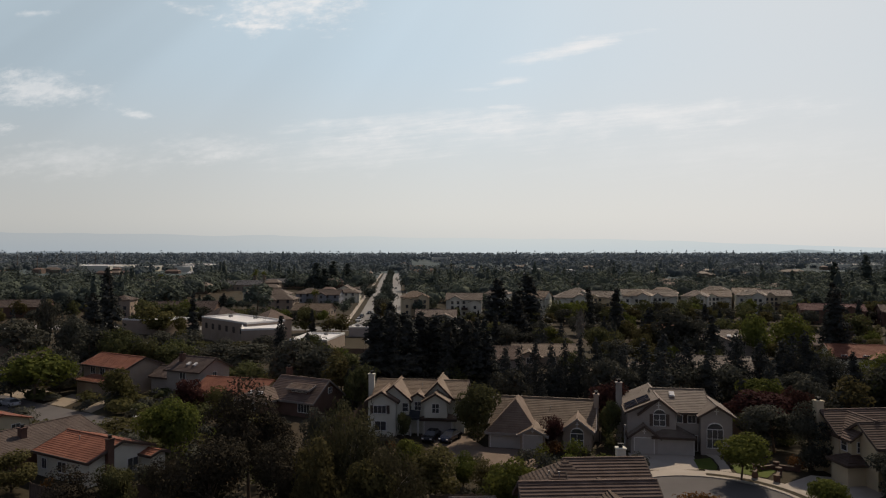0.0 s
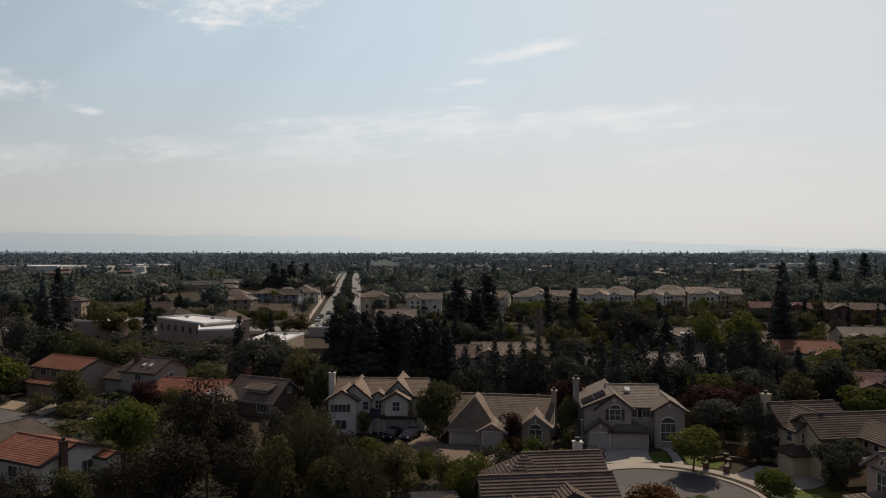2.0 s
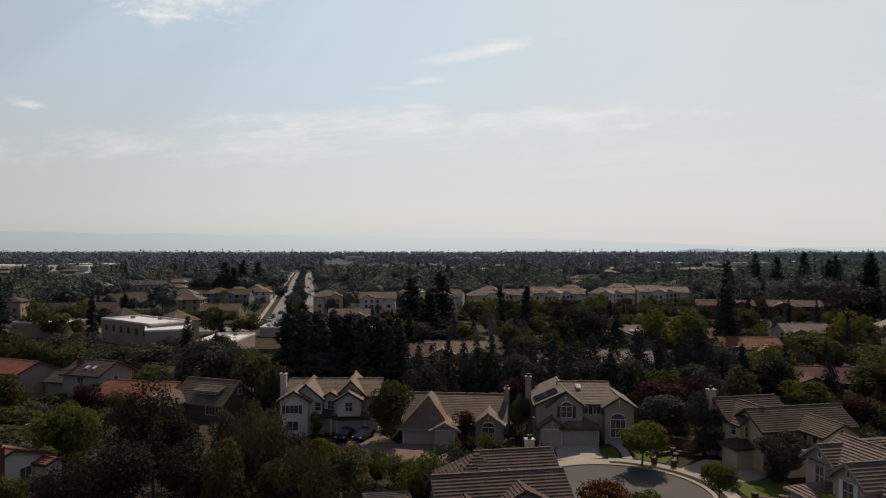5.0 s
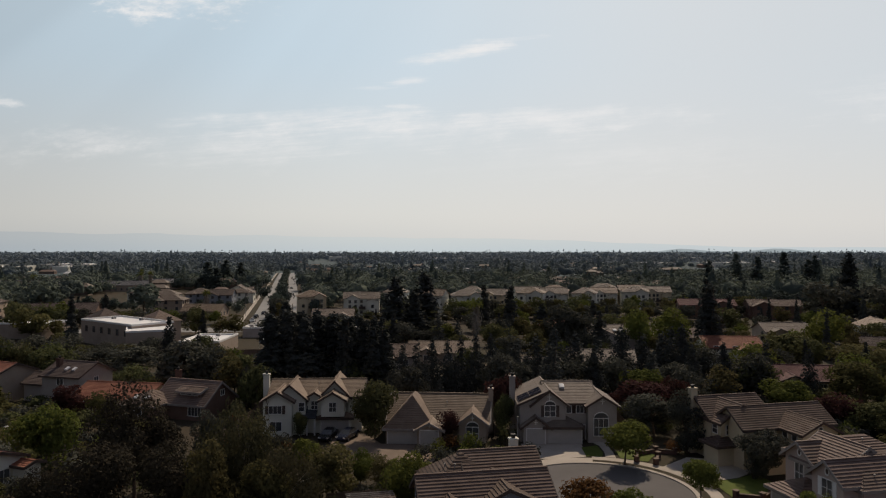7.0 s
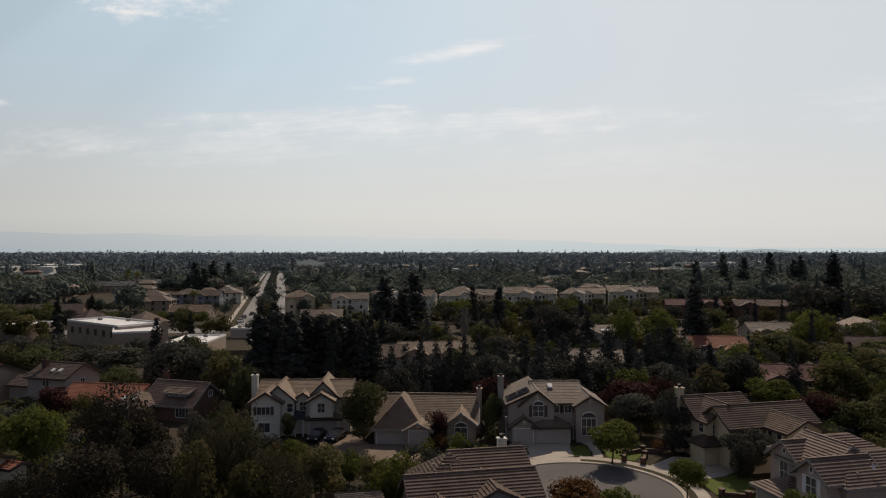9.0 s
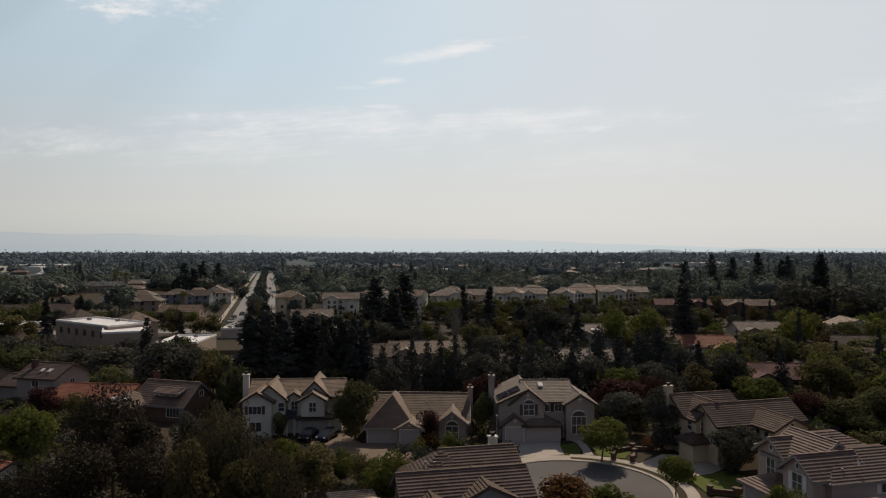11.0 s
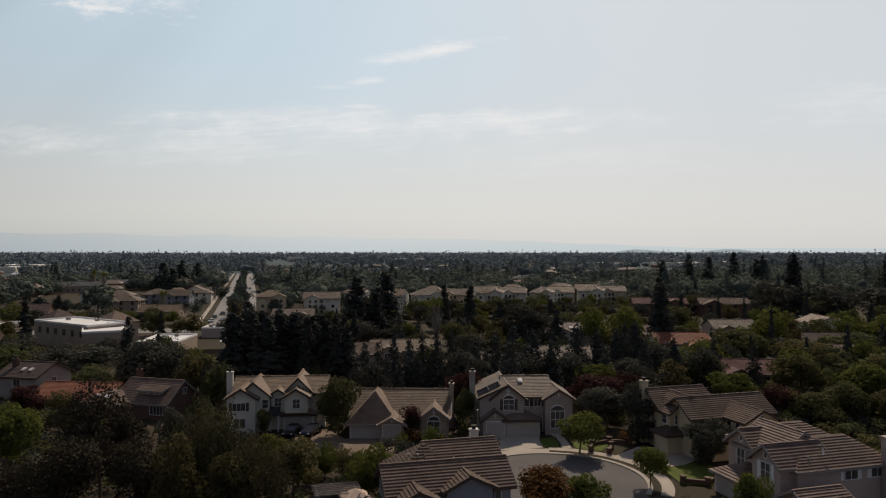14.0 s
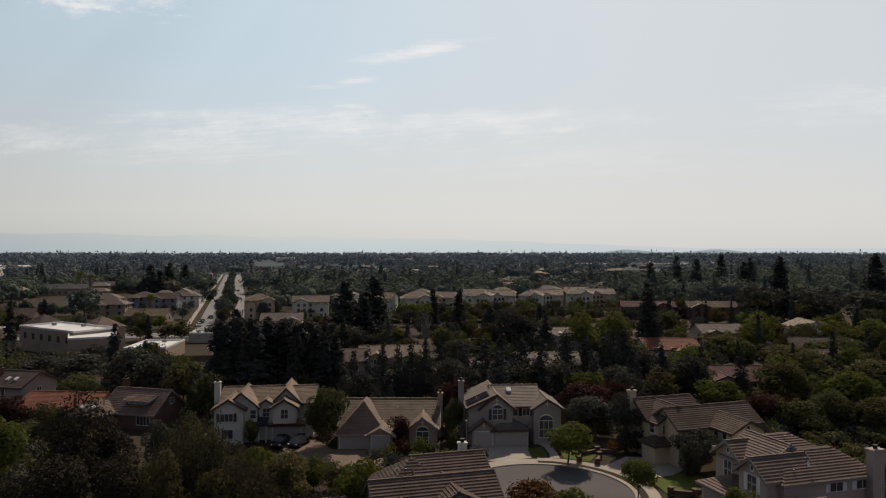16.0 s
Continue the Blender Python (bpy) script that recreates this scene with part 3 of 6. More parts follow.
def crown_conifer(rng, h, r, base, n, size, full=1.0, corners=4):
    """Whorls of drooping boughs that shorten towards a pointed tip."""
    m = int(170 * full)
    z = base + (h - base) * np.sort(rng.uniform(0, 1, m) ** 1.15)
    ln = r * ((h - z) / (h - base)) ** 0.72 * rng.uniform(0.6, 1.08, m) + 0.12
    a = rng.uniform(0, 6.283, m)
    w = ln + 0.15
    pick = rng.choice(m, n, p=w / w.sum())
    f = rng.uniform(0.08, 1, n) ** 0.75
    d = ball_points(rng, n)
    az = a[pick] + rng.normal(0, 0.28, n)
    p = np.stack([np.cos(az) * ln[pick] * f, np.sin(az) * ln[pick] * f, z[pick] - 0.28 * ln[pick] * f + rng.normal(0, 0.04 * h / 3, n) * 0.5], 1) + d * 0.1 * r
    p[:, 2] = np.minimum(p[:, 2], h)
    nor = np.stack([np.cos(az) * 0.6, np.sin(az) * 0.6, np.full(n, 0.6)], 1)
    return cards(rng, p, nor, size, 0.6, 0.5, corners=corners), np.zeros((0, 3))


def trunk_mesh(rng, h, r, limbs, lean=0.03):
    bm = bmesh.new()
    top = Vector((rng.normal(0, lean) * h, rng.normal(0, lean) * h, h))
    tube(bm, [(0, 0, -0.3), (0, 0, 0.15), top * 0.5, top], [r * 1.5, r * 1.1, r * 0.8, r * 0.4])
    for p in limbs:
        s = top * rng.uniform(0.45, 0.8)
        e = Vector(p)
        tube(bm, [s, s.lerp(e, 0.5) + Vector((0, 0, 0.06 * h)), e], [r * 0.45, r * 0.3, r * 0.12], 5)
    return bm


KINDS = {
    # name: shape, height, radius, crown base, leaves, leaf size, material, bark, label
    "oak": ("broad", 8.0, 4.0, 0.7, 4200, 0.30, LEAF_GREEN, BARK, "spreading broadleaf tree with dense green crown"),
    "elm": ("broad", 9.0, 3.6, 0.8, 3600, 0.30, LEAF_OLIVE, BARK, "broadleaf tree with dusty olive-green crown"),
    "lime_tree": ("broad", 6.0, 3.0, 0.9, 4200, 0.24, LEAF_LIME, BARK, "rounded garden tree with bright yellow-green leaves"),
    "dark_tree": ("broad", 9.0, 3.8, 0.1, 5000, 0.27, LEAF_DARK, BARK, "dense evergreen tree with very dark foliage"),
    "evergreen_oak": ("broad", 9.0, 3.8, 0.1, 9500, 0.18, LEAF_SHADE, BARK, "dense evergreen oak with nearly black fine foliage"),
    "street_tree": ("broad", 5.6, 2.7, 2.1, 4200, 0.24, LEAF_LIME, BARK, "young street tree with clear trunk and rounded yellow-green crown"),
    "plum_tree": ("broad", 6.0, 2.8, 1.6, 3000, 0.26, LEAF_RED, BARK, "purple-leaved plum tree with dull red crown"),
    "rust_tree": ("broad", 6.0, 2.8, 1.6, 3000, 0.26, LEAF_RUST, BARK, "tree with rusty orange-brown leaves"),
    "willow": ("weeping", 14.0, 5.0, 1.0, 12000, 0.30, LEAF_WILLOW, BARK_PALE, "tall weeping tree with hanging olive-green foliage"),
    "redwood": ("conifer", 15.0, 3.0, 0.4, 6500, 0.36, LEAF_NEEDLE, BARK, "tall dark conifer with drooping boughs"),
    "cypress": ("conifer", 14.0, 1.7, 0.3, 4600, 0.30, LEAF_NEEDLE, BARK, "narrow dark column-shaped conifer"),
    "pine": ("conifer", 12.0, 3.0, 2.0, 2600, 0.34, LEAF_NEEDLE, BARK, "open-crowned pine with bare lower trunk"),
    "shrub": ("broad", 1.8, 1.3, 0.15, 340, 0.16, LEAF_GREEN, BARK, "rounded garden shrub with green leaves"),
    "lime_shrub": ("broad", 2.2, 1.5, 0.15, 440, 0.19, LEAF_LIME, BARK, "loose shrub with yellow-green leaves"),
    "dark_shrub": ("broad", 1.8, 1.2, 0.1, 340, 0.19, LEAF_DARK, BARK, "clipped dark evergreen shrub"),
    "rust_shrub": ("broad", 2.0, 1.3, 0.15, 420, 0.18, LEAF_RUST, BARK, "shrub with reddish-brown leaves"),
}
VARIANTS = 3
tree_rng = np.random.default_rng(7)
prototypes = {}


def tree_at(kind, x, y, height, width=1.0, group=""):
    """Plants a tree of that kind; width 1 keeps the kind's own proportions."""
    shape, h, r, base, n, size, leaf, bark, label = KINDS[kind]
    name = "shrub" if "shrub" in kind else kind if kind.endswith("tree") else kind + "_tree"
    far = 0 if y < 112 else 1 if y < 190 else 2 if y < 300 else 3
    n, size = int(n * (1.1, 0.46, 0.23, 0.15)[far]), size * (0.75, 0.95, 1.35, 1.7)[far]
    corners = 3 if far else 4
    # from 300 m out, the same crowns take leaf colours with haze painted in
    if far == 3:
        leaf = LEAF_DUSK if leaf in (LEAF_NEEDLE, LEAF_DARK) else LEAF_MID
    if shape == "conifer" and far:
        n, size = int(n * 1.35), size * 0.85
    key = (kind, far, int(tree_rng.integers(0, VARIANTS)))
    s = height / h
    m = pose(x, y, 0, 0, 0, tree_rng.uniform(0, 360)) @ Matrix.Diagonal((s * width, s * width, s, 1))
    if key in prototypes:
        return copy_thing(prototypes[key], m @ Matrix.Diagonal([1 / c for c in prototypes[key].scale] + [1]))
    rng = np.random.default_rng(100 + len(prototypes))
    if shape == "broad":
        (v, f), limbs = crown_broad(rng, h, r, base, n, size, 12 + int(rng.integers(0, 8)), corners=corners)
    elif shape == "weeping":
        (v, f), limbs = crown_weeping(rng, h, r, base, n, size)
    else:
        (v, f), limbs = crown_conifer(rng, h, r, base, n, size, corners=corners)
    t = thing(name, label, "shrub" if name == "shrub" else "tree", m, group or ("shrubs" if name == "shrub" else "trees"))
    part("trunk", trunk_mesh(rng, (h * 0.97 if shape == "conifer" else h * 0.62), 0.035 * h ** 0.9 * (0.16 if shape == "conifer" else 0.6), limbs[:9]), bark, t)
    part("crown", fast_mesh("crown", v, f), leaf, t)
    prototypes[key] = t
    return t


# the land: one sheet, with roads, kerbs and drives on it
PAVED = []


def paved(x, y):
    """Whether a place lies on a road, drive, path or lawn."""
    for pts in PAVED:
        inside = False
        for (x0, y0), (x1, y1) in zip(pts, pts[1:] + pts[:1]):
            if (y0 > y) != (y1 > y) and x < (x1 - x0) * (y - y0) / (y1 - y0) + x0:
                inside = not inside
        if inside:
            return True
    return False


def sheet(name, label, category, mat, z, points, thick=0.0):
    PAVED.append(list(points))
    bm = bmesh.new()
    f = face(bm, *[(x, y, z) for x, y in points])
    f.normal_update()
    if f.normal.z < 0:
        f.normal_flip()
    if thick:
        r = bmesh.ops.extrude_face_region(bm, geom=[f])
        vs = [v for v in r["geom"] if isinstance(v, bmesh.types.BMVert)]
        bmesh.ops.translate(bm, verts=vs, vec=(0, 0, -thick))
    me = bpy.data.meshes.new(name)
    bm.to_mesh(me)
    bm.free()
    me.materials.append(mat)
    return tagged(new(name, me), label, category, "", "structure")


def ring(cx, cy, rx, ry, a0, a1, n=24):
    return [(cx + rx * math.cos(radians(a0 + (a1 - a0) * k / n)), cy + ry * math.sin(radians(a0 + (a1 - a0) * k / n))) for k in range(n + 1)]


def strip(points, w0, w1):
    """The outline of a band beside a line, between two offsets to its left."""
    out = []
    for side in (w0, w1):
        row = []
        for i, p in enumerate(points):
            a, b = Vector(points[max(i - 1, 0)]), Vector(points[min(i + 1, len(points) - 1)])
            d = (b - a).normalized()
            row.append((p[0] - d.y * side, p[1] + d.x * side))
        out.append(row)
    return out[0] + out[1][::-1]


def build_land():
    n, size = 90, 5600.0
    g = np.linspace(-1, 1, n)
    g = np.sign(g) * np.abs(g) ** 1.7 * size
    X, Y = np.meshgrid(g, g)
    v = np.stack([X.ravel(), Y.ravel(), np.zeros(X.size)], 1)
    i = np.arange(n * n).reshape(n, n)
    f = np.stack([i[:-1, :-1].ravel(), i[:-1, 1:].ravel(), i[1:, 1:].ravel(), i[1:, :-1].ravel()], 1)
    me = fast_mesh("ground", v, f)
    me.materials.append(GROUND)
    tagged(new("ground", me), "flat dry suburban ground with patchy grass and soil", "ground", "", "structure")


build_land()

# the avenue with its planted median, and the cross street
AV0, AV1 = Vector((-22.5, 245.0)), Vector((-67.7, 920.0))
AV = [tuple(AV0.lerp(AV1, k / 12)) for k in range(13)]
sheet("road_1", "worn grey asphalt avenue lane running to the horizon", "road", OLD_ASPHALT, 0.02, strip(AV, 3.4, 9.4))
sheet("road_2", "worn grey asphalt avenue lane running to the horizon", "road", OLD_ASPHALT, 0.02, strip(AV, -10.0, -2.6))
sheet("median", "narrow planted median strip with concrete kerb", "median", DRYGRASS, 0.16, strip(AV[1:], -2.6, 3.0), 0.2)
sheet("pavement_1", "pale concrete pavement along the avenue", "pavement", CONCRETE, 0.15, strip(AV, 12.0, 13.6), 0.2)
sheet("verge", "dry grass verge beside the avenue", "verge", GROUND, 0.10, strip(AV, 10.0, 12.0), 0.15)
sheet("road_3", "asphalt cross street at the end of the avenue", "road", OLD_ASPHALT, 0.03, [(-160, 262), (-160, 249), (14, 241), (14, 254)])

# the court with its turning circle
CX, CY, CR = 29.0, 75.3, 10.4


def arc(r, a0, a1, n=30):
    return ring(CX, CY, r, r, a0, a1, n)


sheet("road_4", "grey asphalt turning circle of the court", "road", ASPHALT, 0.02, arc(CR, -40, 150, 44) + [(15, 74), (12, 40), (34, 40)])
sheet("kerb_1", "pale concrete kerb and gutter round the court", "kerb", CONCRETE, 0.13, arc(CR, -40, 150) + arc(CR + 0.55, 150, -40), 0.2)
sheet("planting_strip", "narrow bare planting strip behind the kerb", "planting strip", GROUND, 0.11, arc(CR + 0.55, -38, 73) + arc(CR + 1.5, 73, -38), 0.2)
sheet("pavement_3", "pale concrete footpath round the court", "pavement", CONCRETE, 0.12, arc(CR + 1.5, -38, 73) + arc(CR + 2.9, 73, -38), 0.2)
sheet("pavement_4", "pale concrete footpath round the court", "pavement", CONCRETE, 0.12, arc(CR + 0.55, 73, 150) + arc(CR + 2.2, 150, 73), 0.2)
sheet("driveway_1", "pale concrete driveway before a grey house", "driveway", CONCRETE, 0.05, [(25.3, 95.4), (33.7, 94.2), (32.2, 88.2), (27.0, 88.0), (24.6, 88.5)])
sheet("driveway_2", "brown concrete driveway before a tan house", "driveway", AGGREGATE, 0.05, [(5.8, 98.4), (14.6, 96.2), (13.2, 91.0), (11.0, 87.0), (5.0, 88.0)])
sheet("driveway_3", "tan concrete driveway before a white house", "driveway", AGGREGATE, 0.06, [(-3.0, 104.5), (4.0, 104.0), (6.5, 97.0), (4.0, 90.0), (0.5, 90.0), (0.0, 97.0)])
sheet("driveway_4", "pale concrete driveway before a cream house", "driveway", CONCRETE, 0.05, [(39.8, 82.5), (42.6, 76.6), (47.0, 77.4), (50.5, 79.4), (49.5, 84.5), (45.0, 86.0)])
sheet("lawn_1", "small bright green front lawn", "lawn", LAWN, 0.09, [(33.0, 92.3), (32.3, 88.4), (34.2, 87.7), (35.0, 89.5), (35.5, 93.0)])
sheet("lawn_2", "small bright green front lawn", "lawn", LAWN, 0.09, [(36.8, 90.0), (36.4, 86.8), (39.2, 84.9), (41.5, 87.6), (40.5, 90.5)])
sheet("lawn_3", "green lawn beside a driveway", "lawn", LAWN, 0.09, [(43.1, 76.3), (42.6, 70.6), (45.5, 69.5), (50.0, 71.5), (50.0, 78.5), (47.0, 77.2)])
sheet("path", "pale concrete garden path", "path", CONCRETE, 0.10, [(35.2, 95.5), (35.7, 92.6), (35.2, 89.4), (34.6, 87.6), (35.8, 87.0), (36.4, 89.4), (36.9, 92.6), (36.8, 95.9)])
sheet("road_5", "asphalt street between older houses", "road", ASPHALT, 0.02, [(-130, 154), (-126, 160), (-42, 108), (-46, 102)])
sheet("driveway_5", "tan concrete driveway by the street", "driveway", TAN_CONCRETE, 0.05, [(-71.0, 126.0), (-70.6, 134.6), (-66.6, 132.5), (-66.0, 123.6)])
sheet("driveway_6", "tan concrete driveway by the street", "driveway", TAN_CONCRETE, 0.05, [(-61.8, 120.6), (-62.1, 129.5), (-59.0, 126.6), (-59.0, 119.0)])
sheet("driveway_7", "tan concrete driveway by the street", "driveway", TAN_CONCRETE, 0.05, [(-84, 134), (-77, 130), (-76, 137), (-82, 141)])
sheet("dry_field", "bare brown dry earth behind the shops", "field", DRYGRASS, 0.03, [(-34, 172), (-14, 172), (-14, 190), (-32, 192)])


def rise(x, y):
    """Height of the plain, which climbs gently far out."""
    d = np.clip((np.hypot(x, y) - 1000.0) / 4000.0, 0, None)
    return 15.0 * d ** 1.2


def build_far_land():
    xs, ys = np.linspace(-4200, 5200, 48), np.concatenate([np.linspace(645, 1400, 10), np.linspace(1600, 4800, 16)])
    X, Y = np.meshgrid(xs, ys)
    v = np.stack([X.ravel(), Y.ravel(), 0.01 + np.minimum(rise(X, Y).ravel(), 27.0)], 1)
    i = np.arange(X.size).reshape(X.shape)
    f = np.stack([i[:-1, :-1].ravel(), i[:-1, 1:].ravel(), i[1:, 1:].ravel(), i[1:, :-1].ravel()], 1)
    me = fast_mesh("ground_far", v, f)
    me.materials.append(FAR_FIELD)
    tagged(new("ground_far", me), "fields and gardens of the far plain, colour paled by painted haze", "ground", "", "structure")


build_far_land()


# houses round the court
def house_white():
    b = [(0.4, 14.0, 3.0, 11.5, 5.4, "gx", 0.41), (0.0, 4.1, 0.0, 6.0, 5.4, "gy", 0.62), (1.4, 5.9, 1.2, 8.0, 5.5, "gy", 0.84),
         (6.1, 8.1, 2.2, 6.5, 5.5, "gy", 0.62), (8.3, 11.6, 0.6, 8.0, 5.4, "gy", 0.60, 2.75), (7.9, 12.1, 3.0, 10.5, 5.5, "gy", 1.0), (7.9, 12.5, 1.5, 3.6, 2.6, "hip", 0.4)]
    h = house("two-storey white stucco house with tan tile roof", -10.7, 104.3, -6, b, STUCCO_WHITE, TILE_TAN)
    m = on_side(b[1], "front")
    window(h, m, -0.3, 3.4, 1.8, 1.1, 3, shutters=TRIM_BROWN)
    window(h, on_side(b[2], "front"), 1.7, 3.5, 0.8, 1.2, 1, 2)
    window(h, on_side(b[3], "front"), 0, 3.5, 0.9, 1.2, 2, 2)
    m = on_side(b[4], "front")
    window(h, m, 0, 3.5, 1.0, 1.3, 2, 2)
    garage_door(h, on_side(b[6], "front"), 0, 4.0, mat=DOOR_GREY)
    bm = bmesh.new()
    slope(bm, (4.9, 0.5, 2.6), (7.5, 0.5, 2.6), (4.9, 3.0, 3.9), (7.5, 3.0, 3.9))
    porch = part("porch", bm, SLATE, h, "dark slate porch roof")
    for px in (5.1, 6.2, 7.3):
        part("column", boxes((px - 0.1, px + 0.1, 0.7, 0.9, 0, 2.5), (px - 0.15, px + 0.15, 0.65, 0.95, 2.3, 2.45)), TRIM_WHITE, porch, "white porch column")
    window(h, on_side(b[4], "right"), -1.5, 3.4, 0.7, 1.5, 1, 2)
    window(h, on_side(b[1], "front"), -0.2, 0.9, 1.6, 1.3, 2)
    entry_door(h, on_side(b[0], "front"), -0.5)
    chimney(h, -0.5, 5.0, 8.2, STUCCO_WHITE, 0.9, 0.7)


def house_tan():
    b = [(0.5, 14.6, 2.2, 13.0, 2.8, "gx", 0.53), (0.4, 7.1, 0.0, 10.0, 2.6, "hip", 1.06), (4.9, 8.3, -0.9, 5.0, 2.4, "gy", 0.52), (10.6, 14.4, 0.8, 8.0, 3.0, "gy", 0.74)]
    h = house("single-storey tan stucco house with steep tan tile roof", 6.3, 98.6, -13, b, STUCCO_TAN, TILE_TAN, TRIM_GREY)
    garage_door(h, on_side(b[1], "front"), -0.7, 4.7)
    garage_door(h, on_side(b[2], "front"), 0, 2.5)
    gable_cross(h, on_side(b[2], "front"), 2.75, 0.5, 0.4)
    gable_cross(h, on_side(b[3], "front"), 3.6, 0.7, 0.5)
    window(h, on_side(b[3], "front"), 0, 0.6, 1.7, 1.7, 2, 2, arch=True)
    chimney(h, 15.0, 6.5, 6.6, STUCCO_TAN, 0.7, 1.0)


def house_grey():
    b = [(4.2, 10.8, 2.0, 11.5, 5.5, "gx", 0.44), (1.9, 6.5, 1.0, 11.5, 5.5, "gy", 0.79), (9.6, 13.6, 0.6, 9.0, 5.4, "gy", 0.62),
         (0.4, 3.9, -0.2, 4.0, 2.6, "gy", 0.72), (3.6, 8.4, 0.0, 5.0, 2.6, "hip", 0.5)]
    h = house("two-storey warm grey stucco house with tan-grey tile roof", 25.3, 95.6, -9, b, STUCCO_GREY, TILE_GREY)
    bm = bmesh.new()
    slope(bm, (-0.35, 11.95, 5.3), (-0.35, 0.55, 5.3), (4.2, 11.95, 7.34), (4.2, 0.55, 7.34), lip=0.045)
    roof = part("roof", bm, TILE_GREY, h)
    bm = bmesh.new()
    board(bm, (-0.35, 0.55, 5.3), (4.2, 0.55, 7.32))
    part("fascia_board", bm, TRIM_BROWN, roof)
    bm = boxes((0.1, 1.9, 1.02, 11.5, -0.3, 5.3))
    face(bm, (0.1, 1.02, 5.3), (4.2, 1.02, 5.3), (4.2, 1.02, 7.15))
    part("wall", bm, STUCCO_GREY, h)
    garage_door(h, on_side(b[3], "front"), 0, 2.5)
    garage_door(h, on_side(b[4], "front"), 0.2, 4.7)
    gable_cross(h, on_side(b[1], "front"), 6.35)
    gable_cross(h, on_side(b[2], "front"), 5.85)
    gable_cross(h, on_side(b[3], "front"), 3.05, 0.7, 0.5)
    window(h, on_side(b[1], "front"), 0.1, 3.6, 1.5, 1.5, 2, 2, shutters=TRIM_BROWN, arch=True)
    window(h, on_side(b[0], "front"), 1.2, 3.9, 1.0, 1.0, 2, 1, shutters=TRIM_BROWN)
    window(h, on_side(b[0], "front"), -0.4, 3.9, 0.7, 1.0, 1, 1, shutters=TRIM_BROWN)
    window(h, on_side(b[2], "front"), -0.2, 1.0, 2.0, 2.4, 3, 2, arch=True)
    entry_door(h, on_side(b[0], "front"), 1.4)
    chimney(h, -0.6, 6.0, 8.3, STUCCO_GREY, 0.8, 0.9)


def house_dark():
    b = [(0.0, 11.6, 0.4, 5.7, 5.0, "gx", 0.65), (5.4, 12.6, 6.0, 12.4, 5.0, "gx", 0.6), (1.6, 8.6, 5.4, 12.4, 4.3, "hip", 0.74),
         (5.2, 9.6, -0.2, 5.0, 5.1, "gy", 0.48), (0.4, 4.2, -1.4, 4.0, 4.6, "gy", 0.5)]
    h = house("two-storey blue-grey house with dark brown tile roof", 7.6, 60.2, 3, b, STUCCO_BLUE, TILE_COAL, TRIM_BROWN)
    m = on_side(b[0], "front")
    window(h, m, 1.2, 3.2, 1.6, 1.3, 2)
    window(h, m, 4.2, 3.2, 1.2, 1.3, 2)
    chimney(h, 11.2, 10.8, 7.3, STUCCO_WHITE, 0.85, 0.75)


def house_cream():
    b = [(-0.6, 8.0, 9.0, 15.2, 5.5, "gx", 0.66), (-0.4, 5.2, 7.1, 12.0, 5.4, "gy", 0.70), (0.6, 13.4, 4.0, 9.8, 5.3, "gx", 0.66), (5.6, 10.6, 0.0, 7.0, 5.3, "gy", 0.5),
         (-1.6, 2.0, 6.0, 9.0, 2.8, "hip", 0.5), (2.0, 7.0, 1.6, 4.5, 2.7, "hip", 0.5)]
    h = house("two-storey cream stucco house with brown tile roof", 49.2, 76.0, 5, b, STUCCO_CREAM, TILE_COAL)
    window(h, on_side(b[1], "left"), 1.2, 3.6, 1.0, 1.3, 1, 2)
    window(h, on_side(b[1], "front"), -1.6, 3.6, 1.0, 1.2, 1, 2)
    window(h, on_side(b[2], "front"), -2.8, 3.6, 1.4, 1.3, 2)
    window(h, on_side(b[3], "left"), 0.6, 4.0, 0.8, 0.9, 1)
    window(h, on_side(b[3], "left"), 2.2, 4.0, 0.8, 0.9, 1)
    window(h, on_side(b[3], "front"), 0, 5.2, 0.5, 0.6, 1)
    chimney(h, -1.0, 12.4, 8.5, STUCCO_CREAM, 0.95, 0.8)


def house_taupe():
    b = [(1.4, 13.4, 0.0, 6.4, 5.0, "hip", 0.66), (-0.2, 6.0, 0.6, 4.6, 5.3, "gx", 0.78), (1.6, 8.0, 6.4, 10.6, 5.4, "gx", 0.74), (3.0, 13.0, 5.0, 12.0, 5.4, "hip", 0.55),
         (-1.2, 3.5, 4.8, 9.4, 2.5, "hip", 0.5), (-1.0, 4.0, -4.4, -0.2, 2.7, "gx", 0.55), (1.8, 8.6, 3.6, 9.4, 5.3, "gy", 0.66)]
    h = house("two-storey taupe stucco house with striped brown tile roof", 47.0, 59.0, 4, b, STUCCO_TAUPE, TILE_DARK, TRIM_GREY)
    window(h, on_side(b[0], "front"), 0.6, 3.4, 1.6, 1.2, 2, shutters=TRIM_WHITE)
    window(h, on_side(b[0], "front"), 4.0, 3.4, 1.6, 1.2, 2, shutters=TRIM_WHITE)
    window(h, on_side(b[1], "left"), 0.0, 3.3, 1.3, 1.7, 2, 2, shutters=TRIM_WHITE)
    window(h, on_side(b[2], "left"), 0.0, 2.6, 1.2, 2.2, 2, 2)
    garage_door(h, on_side(b[4], "left"), 0, 4.0)
    gable_vent(h, on_side(b[1], "left"), 5.75)
    gable_vent(h, on_side(b[2], "left"), 5.85)
    chimney(h, 12.6, -0.5, 7.4, STUCCO_TAUPE, 1.5, 0.9)


